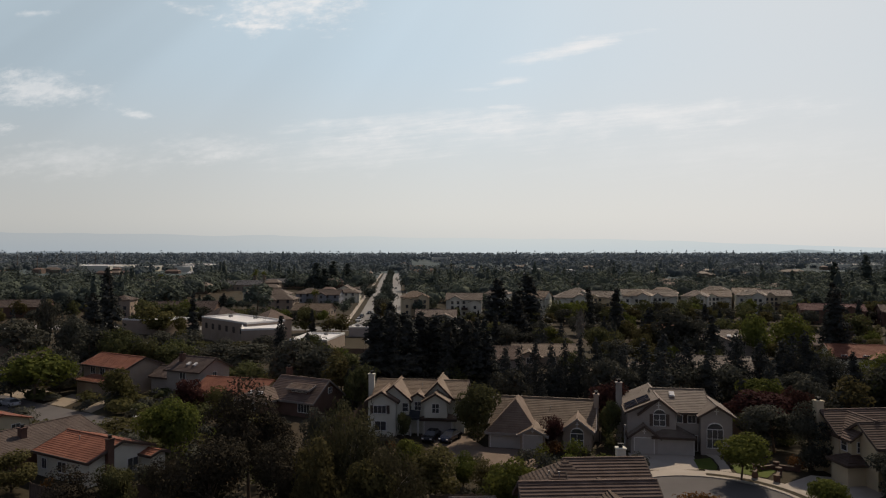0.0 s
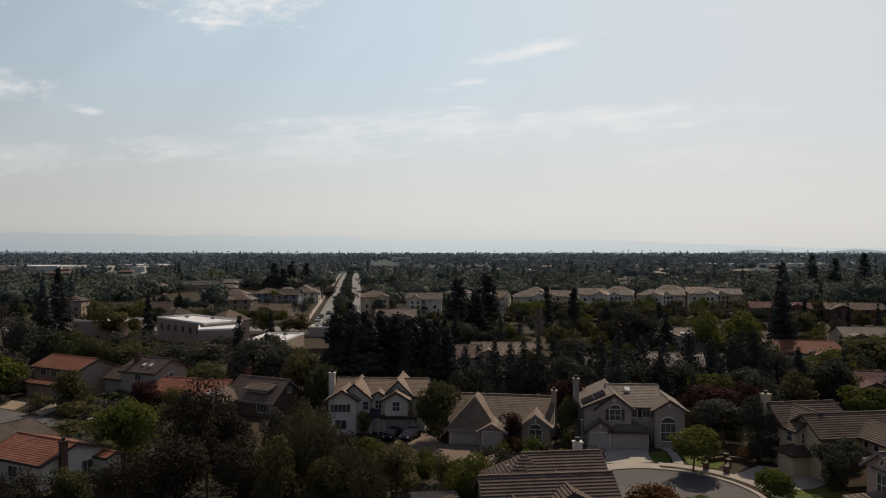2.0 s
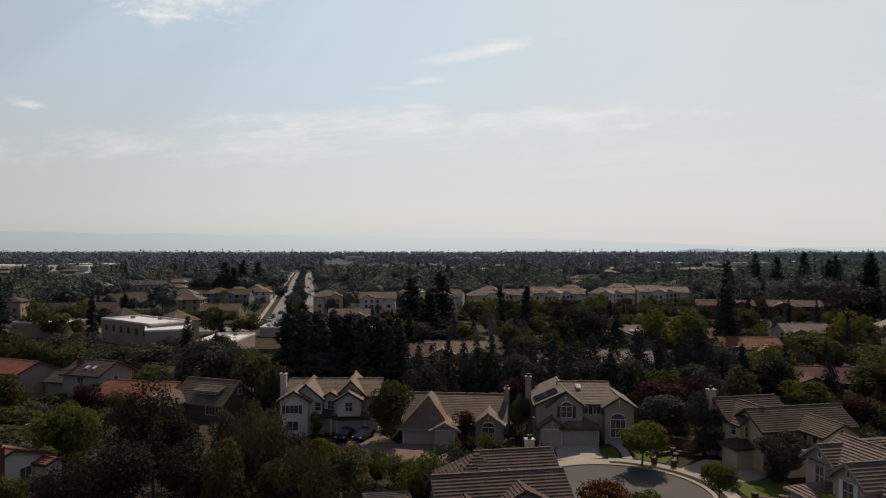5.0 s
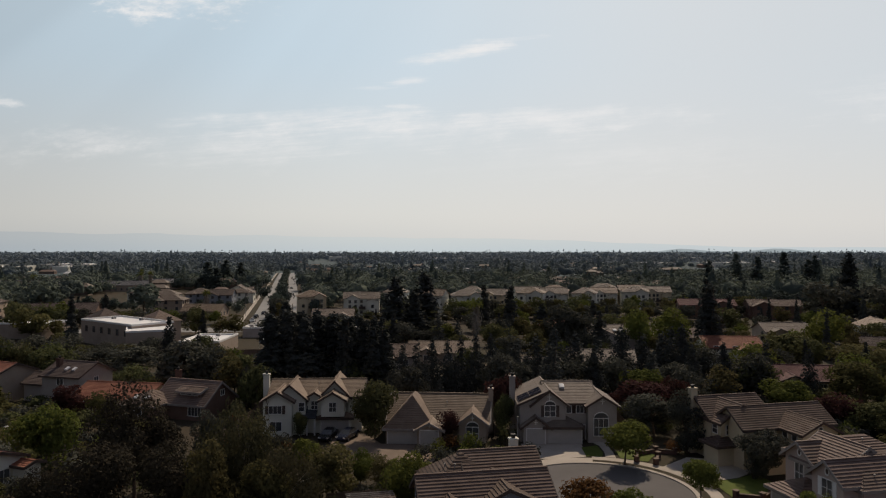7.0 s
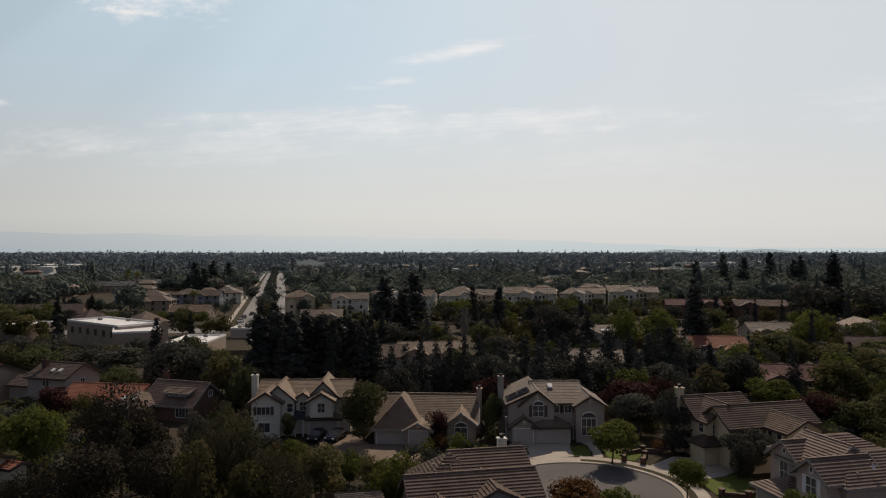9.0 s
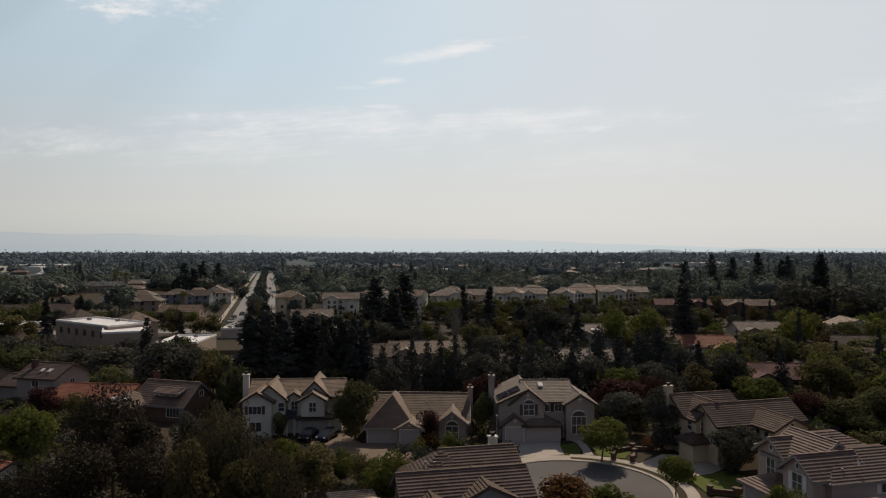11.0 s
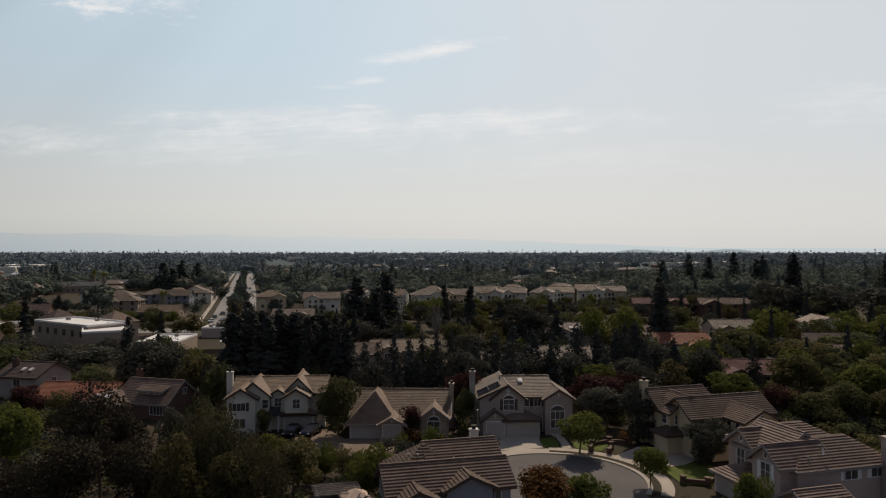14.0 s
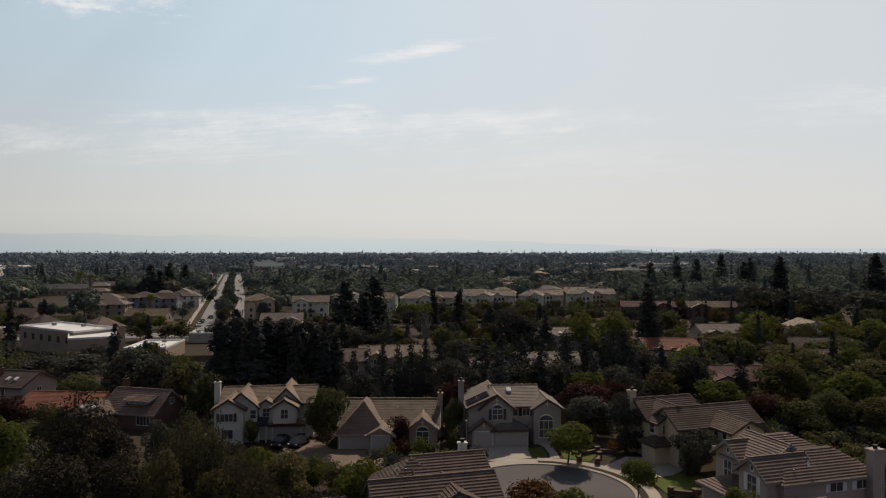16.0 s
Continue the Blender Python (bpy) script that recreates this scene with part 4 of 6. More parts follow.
def houses_left():
    b = [(0.45, 10.5, 0.45, 8.8, 3.1, "gx", 0.34), (10.5, 12.4, 7.4, 9.4, 2.4, "gx", 0.3)]
    h = house("single-storey white stucco house with terracotta tile roof", -49.8, 86.3, -28.9, b, STUCCO_WHITE, TILE_RED)
    window(h, on_side(b[0], "front"), -3.5, 1.0, 0.9, 1.2, 2)
    window(h, on_side(b[0], "front"), 0.0, 1.0, 1.6, 1.2, 2)
    window(h, on_side(b[0], "right"), 1.6, 0.5, 1.4, 1.5, 2)
    chimney(h, 10.8, 2.9, 5.0, BRICK, 0.55, 0.8)
    b = [(0.45, 11.35, 0.45, 17.5, 2.9, "gy", 0.3)]
    h = house("low brown house with weathered shingle roof", -64.0, 85.5, -28.9, b, SIDING_BROWN, SHINGLE)
    chimney(h, 8.2, 8.7, 4.9, BRICK, 0.9, 0.7)
    b = [(-2.4, 10.6, 3.6, 11.6, 5.2, "gx", 0.40), (0.4, 10.0, 0.4, 4.6, 2.9, "hip", 0.38)]
    h = house("two-storey tan house with terracotta tile roofs", -70.7, 135.3, -30, b, STUCCO_TAN, TILE_RED)
    for x in (-3.5, -0.5, 2.5):
        window(h, on_side(b[0], "front"), x, 3.4, 1.4, 1.2, 2)
    b = [(0.6, 8.6, 0.0, 8.0, 5.2, "gx", 0.48), (-4.5, 1.0, 1.0, 7.0, 3.4, "gx", 0.48)]
    h = house("two-storey pale grey house with brown shingle roof", -52.5, 133.5, -25, b, STUCCO_GREY, SHINGLE)
    window(h, on_side(b[0], "right"), 0.0, 3.5, 1.0, 1.0, 2)
    window(h, on_side(b[0], "front"), 0.0, 3.5, 1.4, 1.1, 2)
    chimney(h, 2.0, 2.5, 7.6, BRICK, 0.8, 0.8)
    b = [(0.0, 9.6, 0.4, 8.4, 2.8, "gx", 0.72), (-4.0, 2.4, -3.0, 4.0, 2.8, "hip", 0.5), (4.0, 8.0, 1.4, 4.0, 4.5, "gx", 0.3)]
    h = house("brown wooden house with weathered brown tile roof and dormer", -29.6, 119.2, -28, b, SIDING_BROWN, TILE_DARK, TRIM_GREY)
    window(h, on_side(b[0], "front"), 3.0, 0.8, 2.4, 1.4, 4)
    window(h, on_side(b[0], "right"), 0.6, 3.4, 0.9, 0.9, 2)
    for x in (-1.2, 0, 1.2):
        window(h, on_side(b[2], "front"), x, 3.85, 0.9, 0.45, 1)
    window(h, on_side(b[1], "front"), 0.5, 0.9, 1.4, 1.2, 2)
    chimney(h, -0.4, 6.4, 6.6, BRICK, 0.8, 0.8)


house_white()
house_tan()
house_grey()
house_dark()
house_cream()
house_taupe()
houses_left()


# gardens in front
NEAR_TREES = [
    ("willow", -9.3, 72.0, 13.2, 0.92), ("willow", -4.6, 66.0, 10.7, 0.89), ("evergreen_oak", -21.6, 66.0, 11.1, 1.00),
    ("evergreen_oak", -21.0, 78.0, 13.5, 0.85), ("evergreen_oak", -15.4, 70.0, 9.7, 0.91), ("elm", -11.4, 66.0, 9.6, 0.62),
    ("lime_tree", -35.2, 92.0, 8.5, 0.88), ("elm", -47.0, 104.0, 2.9, 3.56), ("elm", -48.7, 100.0, 2.5, 2.68),
    ("evergreen_oak", -35.5, 68.0, 6.4, 1.25), ("oak", -33.0, 72.0, 5.7, 0.83), ("elm", -48.3, 80.0, 4.6, 1.63),
    ("street_tree", -74.0, 128.0, 8.6, 1.55), ("elm", -56.7, 125.0, 6.8, 1.42), ("plum_tree", -41.7, 118.0, 5.8, 1.12),
    ("elm", -34.8, 110.0, 6.1, 1.14), ("evergreen_oak", -28.2, 72.0, 6.6, 0.78), ("elm", -0.4, 76.0, 6.2, 1.35),
    ("lime_tree", -3.4, 84.0, 5.0, 1.0), ("elm", -6.9, 64.0, 8.7, 0.81), ("dark_tree", -16.1, 92.0, 7.0, 0.76),
    ("lime_tree", 2.7, 82.0, 4.0, 0.98), ("lime_tree", 7.7, 80.0, 3.2, 1.20), ("elm", 5.1, 78.0, 4.1, 1.14),
]
for kind, x, y, h, w in NEAR_TREES:
    tree_at(kind, x, y, h, w)
NEAR_TREES_b = [
    ("oak", 5.3, 101.0, 8.8, 0.85), ("lime_tree", 7.5, 74.0, 5.7, 0.98), ("lime_tree", 7.6, 64.6, 3.4, 0.9),
    ("lime_tree", 14.9, 82.0, 3.9, 0.99), ("oak", -5.3, 103.0, 3.9, 0.72), ("plum_tree", 15.4, 97.0, 4.5, 0.79),
    ("oak", 24.0, 100.0, 6.3, 0.52), ("lime_shrub", 17.3, 92.0, 3.0, 0.82), ("lime_shrub", 13.1, 91.0, 2.5, 0.86),
    ("dark_shrub", 10.8, 90.0, 2.1, 1.16), ("shrub", 23.2, 95.0, 3.3, 0.66), ("street_tree", 35.7, 84.0, 5.3, 1.31),
    ("dark_tree", 45.3, 96.0, 6.9, 1.61), ("dark_tree", 46.1, 88.0, 8.3, 0.91), ("plum_tree", 47.5, 105.0, 6.3, 1.73),
    ("elm", 64.6, 112.0, 7.3, 1.25), ("dark_tree", 72.4, 118.0, 7.9, 1.50), ("dark_tree", 50.9, 78.0, 5.8, 1.26),
    ("dark_tree", 48.7, 77.0, 5.4, 1.16), ("street_tree", 38.8, 71.0, 4.5, 1.02), ("lime_tree", 27.0, 62.0, 5.2, 0.98),
    ("rust_tree", 23.4, 64.0, 5.4, 1.13), ("lime_tree", 41.2, 56.0, 6.2, 0.65), ("oak", -13.5, 120.0, 8.5, 0.68),
]
for kind, x, y, h, w in NEAR_TREES_b:
    tree_at(kind, x, y, h, w)
NEAR_TREES_c = [
    ("dark_tree", -2.7, 112.0, 5.3, 0.60),
]
for kind, x, y, h, w in NEAR_TREES_c:
    tree_at(kind, x, y, h, w)
# gardens towards the side
SIDE_TREES = [
    ("lime_tree", 71.4, 104.0, 6.3, 1.48), ("elm", 86.4, 106.0, 8.8, 1.44), ("lime_tree", 90.2, 96.0, 8.6, 1.39),
    ("plum_tree", 74.7, 96.0, 5.1, 1.47), ("oak", 78.1, 92.0, 5.3, 1.69), ("oak", 82.5, 90.0, 6.8, 1.18),
    ("elm", 87.3, 88.0, 6.1, 1.67), ("oak", 74.3, 118.0, 8.3, 1.24), ("dark_tree", 64.3, 112.0, 5.4, 1.40),
    ("oak", 102.6, 118.0, 6.2, 1.66), ("oak", 118.0, 120.0, 6.5, 2.12), ("lime_tree", 152.3, 165.0, 8.8, 1.46),
    ("lime_tree", 160.8, 163.0, 9.1, 1.44), ("lime_tree", 128.8, 170.0, 11.2, 1.09), ("cypress", 120.1, 158.0, 12.1, 1.00),
    ("oak", 104.3, 150.0, 8.2, 1.65), ("elm", 115.3, 140.0, 7.0, 2.39), ("oak", 132.3, 145.0, 6.6, 2.19),
    ("plum_tree", 54.6, 108.0, 6.5, 0.82), ("oak", 84.9, 84.0, 2.0, 3.93), ("oak", 86.4, 92.0, 2.2, 3.30),
    ("oak", 77.7, 88.0, 3.6, 1.61), ("elm", 93.5, 96.0, 2.3, 4.19), ("oak", 78.5, 95.0, 3.3, 1.85),
]
for kind, x, y, h, w in SIDE_TREES:
    tree_at(kind, x, y, h, w)
SIDE_TREES_b = [
    ("redwood", 191.9, 240.0, 26.3, 1.43), ("redwood", 300.0, 436.0, 27.0, 1.35), ("redwood", 287.0, 446.0, 24.0, 1.45), ("redwood", 276.0, 455.0, 26.0, 1.3), ("redwood", 312.0, 428.0, 22.0, 1.5), ("redwood", 326.0, 440.0, 25.0, 1.4), ("redwood", 264.0, 470.0, 21.0, 1.6),
    ("redwood", 256.0, 420.0, 20.3, 1.60), ("redwood", 257.4, 260.0, 27.3, 1.64), ("redwood", 94.8, 170.0, 20.0, 1.10),
    ("dark_tree", 215.4, 220.0, 16.7, 1.43), ("dark_tree", 174.0, 230.0, 16.7, 1.51), ("dark_tree", 190.4, 220.0, 15.9, 1.59),
]
for kind, x, y, h, w in SIDE_TREES_b:
    tree_at(kind, x, y, h, w)
# tall trees behind the first houses
MIDDLE_TREES = [
    ("redwood", -10.2, 140.0, 16.1, 1.05), ("redwood", -12.7, 136.0, 11.5, 1.19), ("redwood", -7.0, 142.0, 13.7, 1.15),
    ("redwood", -3.6, 138.0, 12.9, 1.18), ("redwood", -0.3, 142.0, 13.1, 1.31), ("redwood", 2.7, 138.0, 12.4, 1.23),
    ("redwood", 5.8, 140.0, 12.7, 1.22), ("redwood", 8.1, 136.0, 10.4, 1.32), ("redwood", -8.2, 134.0, 10.7, 1.26),
    ("redwood", -1.7, 134.0, 10.1, 1.47), ("redwood", 3.7, 133.0, 10.3, 1.30), ("pine", 11.2, 122.0, 10.6, 0.97),
    ("pine", 13.8, 123.0, 11.2, 0.92), ("pine", 16.7, 124.0, 11.8, 0.89), ("pine", 19.2, 123.0, 11.4, 0.91),
    ("pine", 21.8, 124.0, 12.1, 0.87), ("pine", 24.8, 125.0, 12.7, 0.84), ("pine", 27.3, 124.0, 12.3, 0.86),
    ("redwood", 17.8, 225.0, 18.7, 2.05), ("redwood", 27.8, 230.0, 20.0, 2.06), ("redwood", 22.6, 215.0, 14.5, 2.11),
    ("cypress", 49.0, 235.0, 15.3, 1.78), ("cypress", 56.0, 225.0, 15.8, 1.95), ("redwood", 56.4, 190.0, 12.2, 1.97),
]
for kind, x, y, h, w in MIDDLE_TREES:
    tree_at(kind, x, y, h, w)
MIDDLE_TREES_b = [
    ("dark_tree", 60.9, 185.0, 13.3, 1.12), ("redwood", 65.5, 170.0, 11.7, 1.88), ("dark_tree", 65.1, 180.0, 11.5, 1.11),
    ("pine", 33.3, 130.0, 9.1, 1.66), ("pine", 36.9, 128.0, 11.4, 1.50), ("pine", 42.8, 135.0, 11.6, 1.37),
    ("pine", 45.3, 130.0, 11.2, 1.58), ("pine", 48.8, 128.0, 10.9, 1.41), ("pine", 54.2, 130.0, 12.2, 1.30),
    ("pine", 58.0, 128.0, 11.4, 1.19), ("pine", 64.1, 132.0, 10.9, 1.52), ("pine", 67.3, 130.0, 12.7, 1.30),
    ("dark_tree", 49.1, 120.0, 8.5, 1.16), ("dark_tree", 39.7, 118.0, 8.9, 1.20), ("dark_tree", 31.2, 118.0, 8.4, 1.11),
    ("plum_tree", 25.5, 108.0, 7.8, 0.86), ("dark_tree", 60.6, 120.0, 7.1, 1.44), ("redwood", 92.9, 165.0, 18.8, 1.42),
    ("dark_tree", 77.5, 140.0, 7.0, 1.3), ("lime_tree", 78.8, 175.0, 11.2, 0.83), ("lime_tree", 89.4, 178.0, 11.0, 1.02),
    ("oak", 79.0, 145.0, 7.3, 0.87),
]
for kind, x, y, h, w in MIDDLE_TREES_b:
    tree_at(kind, x, y, h, w)
# trees round the school and the offices
LEFT_TREES = [
    ("redwood", -97.9, 205.0, 22.6, 1.22), ("redwood", -97.0, 195.0, 15.7, 1.68), ("dark_tree", -87.9, 165.0, 14.1, 0.76),
    ("dark_tree", -107.5, 190.0, 17.5, 0.36), ("dark_tree", -102.9, 170.0, 11.7, 1.46), ("dark_tree", -80.0, 160.0, 11.3, 1.21),
    ("oak", -72.7, 158.0, 10.9, 0.90), ("cypress", -69.2, 195.0, 15.7, 1.32), ("dark_tree", -60.5, 170.0, 9.0, 1.34),
    ("redwood", -36.6, 160.0, 12.6, 1.16), ("dark_tree", -29.4, 140.0, 11.0, 1.24), ("dark_tree", -23.7, 140.0, 9.9, 1.09),
    ("dark_tree", -45.2, 160.0, 7.5, 2.12), ("dark_tree", -52.0, 165.0, 6.2, 1.87), ("oak", -38.4, 140.0, 5.4, 1.30),
    ("oak", -60.7, 160.0, 6.8, 1.42), ("dark_tree", -73.3, 135.0, 9.5, 0.93), ("oak", -46.0, 235.0, 8.0, 1.0),
    ("oak", -56.1, 230.0, 9.0, 1.06), ("elm", -38.4, 235.0, 6.0, 1.5), ("elm", -32.9, 230.0, 7.2, 1.47),
    ("dark_tree", -21.8, 230.0, 6.2, 1.78), ("elm", -79.5, 300.0, 14.4, 1.31), ("elm", -117.1, 300.0, 14.4, 1.36),
]
for kind, x, y, h, w in LEFT_TREES:
    tree_at(kind, x, y, h, w)
LEFT_TREES_b = [
    ("dark_tree", -71.0, 188.0, 4.6, 1.7), ("oak", -64.5, 186.0, 4.0, 1.8), ("dark_tree", -58.0, 187.0, 4.8, 1.6), ("elm", -52.5, 184.0, 4.4, 1.6), ("dark_tree", -47.0, 186.0, 5.6, 1.4),
    ("oak", -103.2, 240.0, 11.1, 0.95), ("elm", -93.3, 230.0, 10.0, 1.51), ("dark_tree", -43.6, 420.0, 7.7, 1.58),
    ("dark_tree", -24.8, 330.0, 10.5, 0.91), ("dark_tree", -34.1, 380.0, 4.9, 1.94), ("elm", -55.5, 420.0, 9.4, 1.37),
    ("elm", -55.7, 480.0, 10.7, 1.37), ("oak", -34.0, 184.0, 6.0, 1.2), ("dark_tree", -71.9, 165.0, 8.8, 0.98),
    ("oak", -65.6, 158.0, 7.7, 0.72), ("dark_tree", -79.4, 130.0, 9.6, 1.06), ("redwood", -94.1, 520.0, 19.9, 2.15),
    ("redwood", -84.6, 540.0, 21.0, 2.11), ("redwood", -76.4, 560.0, 18.9, 2.18), ("redwood", -84.4, 500.0, 16.1, 2.30),
    ("oak", -14.1, 125.0, 6.3, 0.80), ("dark_tree", -16.0, 128.0, 7.3, 0.67),
]
for kind, x, y, h, w in LEFT_TREES_b:
    tree_at(kind, x, y, h, w)


# buildings farther out
def plain_house(label, x, y, yaw, w, d, eave, wall_mat, roof_mat, kind="gx", pitch=0.42, wing=0, group="houses farther out", boards=False):
    """A house seen from afar: a main block, sometimes a wing, with a row of windows on each storey towards the court."""
    b = [(-w / 2, w / 2, -d / 2, d / 2, eave, kind, pitch)]
    if wing:
        b.append((wing * w * 0.25 - w * 0.2, wing * w * 0.25 + w * 0.2, -d / 2 - 1.6, 0, eave - 0.15, "gy" if kind != "hip" else "hip", pitch))
    h = house(label, x, y, yaw, b, wall_mat, roof_mat, None, group, "house", boards)
    for blk, sides in ((b[0], ("front", "left", "right")), *[(k, ("front",)) for k in b[1:]]):
        for side in sides:
            span = (blk[1] - blk[0]) if side == "front" else (blk[3] - blk[2])
            m = on_side(blk, side)
            k = max(1, int(span / 3.6))
            for z in ((1.0, 3.7) if eave > 4.5 else (1.0,)):
                for i in range(k):
                    at = (i - (k - 1) / 2) * span / k
                    if y < 200:
                        window(h, m, at, z, 1.2, 1.2, 2)
                    else:
                        w_ob = part("window", boxes((-0.6, 0.6, -0.04, 0.02, 0, 1.4)), GLASS, h)
                        w_ob.matrix_basis = m @ pose(at, 0, z)
    return h


def office(label, x, y, yaw, w, d, h, wall_mat, name="commercial_building", windows=0):
    """A flat-roofed building with a parapet round a white roof."""
    t = thing(name, label, "building", pose(x, y, 0, 0, 0, yaw), "flat-roofed buildings")
    part("wall", boxes((0, w, 0, d, -0.3, h)), wall_mat, t)
    part("roof", boxes((0.3, w - 0.3, 0.3, d - 0.3, h, h + 0.05)), MEMBRANE, t, "white roof membrane")
    part("parapet", boxes((-0.05, w + 0.05, -0.05, 0.3, h, h + 0.5), (-0.05, w + 0.05, d - 0.3, d + 0.05, h, h + 0.5), (-0.05, 0.3, 0.3, d - 0.3, h, h + 0.5), (w - 0.3, w + 0.05, 0.3, d - 0.3, h, h + 0.5)), TRIM_WHITE, t)
    for i in range(windows):
        window(t, on_side((0, w, 0, d), "front"), (i - (windows - 1) / 2) * w / (windows + 0.5), h - 3.0, 1.3, 1.6, 2, frame_mat=TRIM_BROWN)
    for i in range(2):
        ob = part("roof_unit", boxes((0, 1.1, 0, 0.9, h, h + 0.7), (0.15, 0.95, 0.1, 0.8, h + 0.7, h + 0.8)), METAL, t, "boxy rooftop air unit")
        ob.matrix_basis = pose(w * (0.15 + 0.7 * i / 2), d * (0.55 + 0.25 * (i % 2)), 0)
    return t


def pyramid(label, x, y, yaw, w, eave, top, wall_mat, roof_mat):
    t = thing("pavilion", label, "building", pose(x, y, 0, 0, 0, yaw), "pavilions")
    part("wall", boxes((-w / 2, w / 2, -w / 2, w / 2, -0.3, eave)), wall_mat, t)
    bm = bmesh.new()
    roof_of(bm, -w / 2, w / 2, -w / 2, w / 2, eave, "hip", (top - eave) / (w / 2 + 0.45), 0.45, [])
    part("roof", bm, roof_mat, t)


office("long two-storey office with bright white flat roof", -76.0, 221.5, -46, 29, 12.5, 6.6, STUCCO_TAN, windows=6)
office("low hall with flat white roof beside the office", -54.5, 190.5, 15, 11.5, 25, 5.9, STUCCO_TAN)
office("low shop with flat white roof beside the street", -41.0, 188.5, -8, 10.5, 17, 3.4, STUCCO_TAN)
office("low building with flat white roof among trees", -108.0, 236.0, -20, 19, 12, 4.4, STUCCO_TAN)
office("low grey shop by the crossing", -30.0, 226.0, -6, 9, 7, 2.8, STUCCO_GREY)
pyramid("grey pyramid roof behind the office", -73.0, 233.0, -46, 8, 6.6, 9.6, STUCCO_WHITE, SHINGLE)
pyramid("dark pyramid roof behind the office", -54.0, 222.0, -46, 9, 6.4, 9.6, STUCCO_TAN, TILE_DARK)


def long_roofs():
    plain_house("long hall with brown shingle roof", -108, 288, 4, 30, 13, 4.0, SIDING_BROWN, SHINGLE, "gx", 0.5)
    plain_house("tall plain hall with tan walls", -133, 292, 4, 8, 9, 7.8, STUCCO_TAN, SHINGLE, "hip", 0.4)
    plain_house("long hall with brown roof among trees", -182, 300, 8, 26, 13, 4.4, SIDING_BROWN, SHINGLE, "gx", 0.4)
    for x, y, w in ((-230, 520, 60), (-165, 505, 70), (-120, 540, 40), (-92, 560, 36)):
        plain_house("long school block with grey roof", x, y, 3, w, 16, 4.5, STUCCO_TAN, GREY_ROOF, "gx", 0.35)


long_roofs()

# houses along the avenue and the rows of town houses
HOMES = [
    (-88, 372, 0, 14, STUCCO_WHITE, TILE_GREY), (-72, 380, -4, 13, STUCCO_BLUE, TILE_GREY), (-59, 366, -4, 12, STUCCO_BLUE, SHINGLE), (-52, 388, 86, 15, STUCCO_WHITE, TILE_GREY),
    (-57, 415, 86, 15, STUCCO_WHITE, TILE_GREY), (-104, 395, 4, 15, STUCCO_WHITE, TILE_GREY), (-76, 330, -4, 14, STUCCO_TAN, TILE_GREY),
]
for x, y, yaw, w, wall, tile in HOMES:
    plain_house("two-storey house with pale walls and tile roof", x, y, yaw, w, 11, 5.6, wall, tile, "gx" if int(x) % 2 else "hip", 0.45, 1 if int(y) % 2 else -1, "houses along the avenue", True)
plain_house("low house with pinkish tan tile roof", -55, 300, -10, 16, 11, 3.0, STUCCO_TAN, TILE_TAN, "gx", 0.45)

def town_house(x, y, yaw, w, eave, wall, tile, flip, label):
    """A three-level town house: a hipped body, a taller front bay, a lower side bay with a balcony."""
    a = -1 if flip else 1
    bay, low = sorted((a * w * 0.08, a * w * 0.40)), sorted((-a * w * 0.46, -a * w * 0.16))
    b = [(-w / 2, w / 2, -4.5, 5.5, eave, "gx" if flip else "hip", 0.48), (bay[0], bay[1], -6.2, 1.0, eave + 0.3, "gy", 0.50), (low[0], low[1], -5.6, -1.0, eave - 1.0, "gy", 0.42)]
    h = house(label, x, y, yaw, b, wall, tile, None, "rows of town houses", "town_house", False)
    for blk, cols in ((b[0], 3), (b[1], 2), (b[2], 1)):
        m, span = on_side(blk, "front"), blk[1] - blk[0]
        for z in (0.9, 3.4, 5.4 if blk[4] > 7.2 else 3.4):
            for i in range(cols):
                o = part("window", boxes((-0.55, 0.55, -0.05, 0.02, 0, 1.35)), GLASS, h)
                o.matrix_basis = m @ pose((i - (cols - 1) / 2) * span / cols, 0, z)
    rail = part("balcony", boxes((-1.3, 1.3, -1.2, 0, 0, 0.15), (-1.3, 1.3, -1.2, -1.12, 0.15, 1.05), (-1.3, -1.22, -1.12, 0, 0.15, 1.05), (1.22, 1.3, -1.12, 0, 0.15, 1.05)), TRIM_BROWN, h, "dark balcony with solid rail")
    rail.matrix_basis = on_side(b[0], "front") @ pose(-a * w * 0.02, 0, 3.0)
    return h


ROWS = [
    (-12, 306, 6, 12, STUCCO_CREAM), (9.5, 300, -4, 15, STUCCO_WHITE), (26, 326, -16, 11, STUCCO_WHITE), (42, 312, -26, 11, STUCCO_WHITE), (56, 304, -6, 14, STUCCO_WHITE), (72, 316, -20, 11, STUCCO_CREAM),
    (87, 310, -24, 12, STUCCO_WHITE), (100, 318, -8, 12, STUCCO_WHITE), (113, 312, -26, 11, STUCCO_WHITE), (126, 322, -10, 12, STUCCO_WHITE), (139, 314, -26, 12, STUCCO_WHITE), (153, 322, -14, 13, STUCCO_CREAM), (106, 336, -20, 14, STUCCO_WHITE), (92, 334, -4, 13, STUCCO_WHITE),
]
ROWS += [(133, 340, -26, 15, STUCCO_CREAM), (147, 338, -8, 13, STUCCO_WHITE), (64, 332, -14, 12, STUCCO_WHITE)]
for i, (x, y, yaw, w, wall) in enumerate(ROWS):
    town_house(x, y, yaw, w, (8.1, 7.5, 8.5, 7.8)[i % 4], wall, (TILE_TAN, TILE_GREY)[i % 3 > 0], i % 2, "town house with pale walls and weathered tan hip roofs")

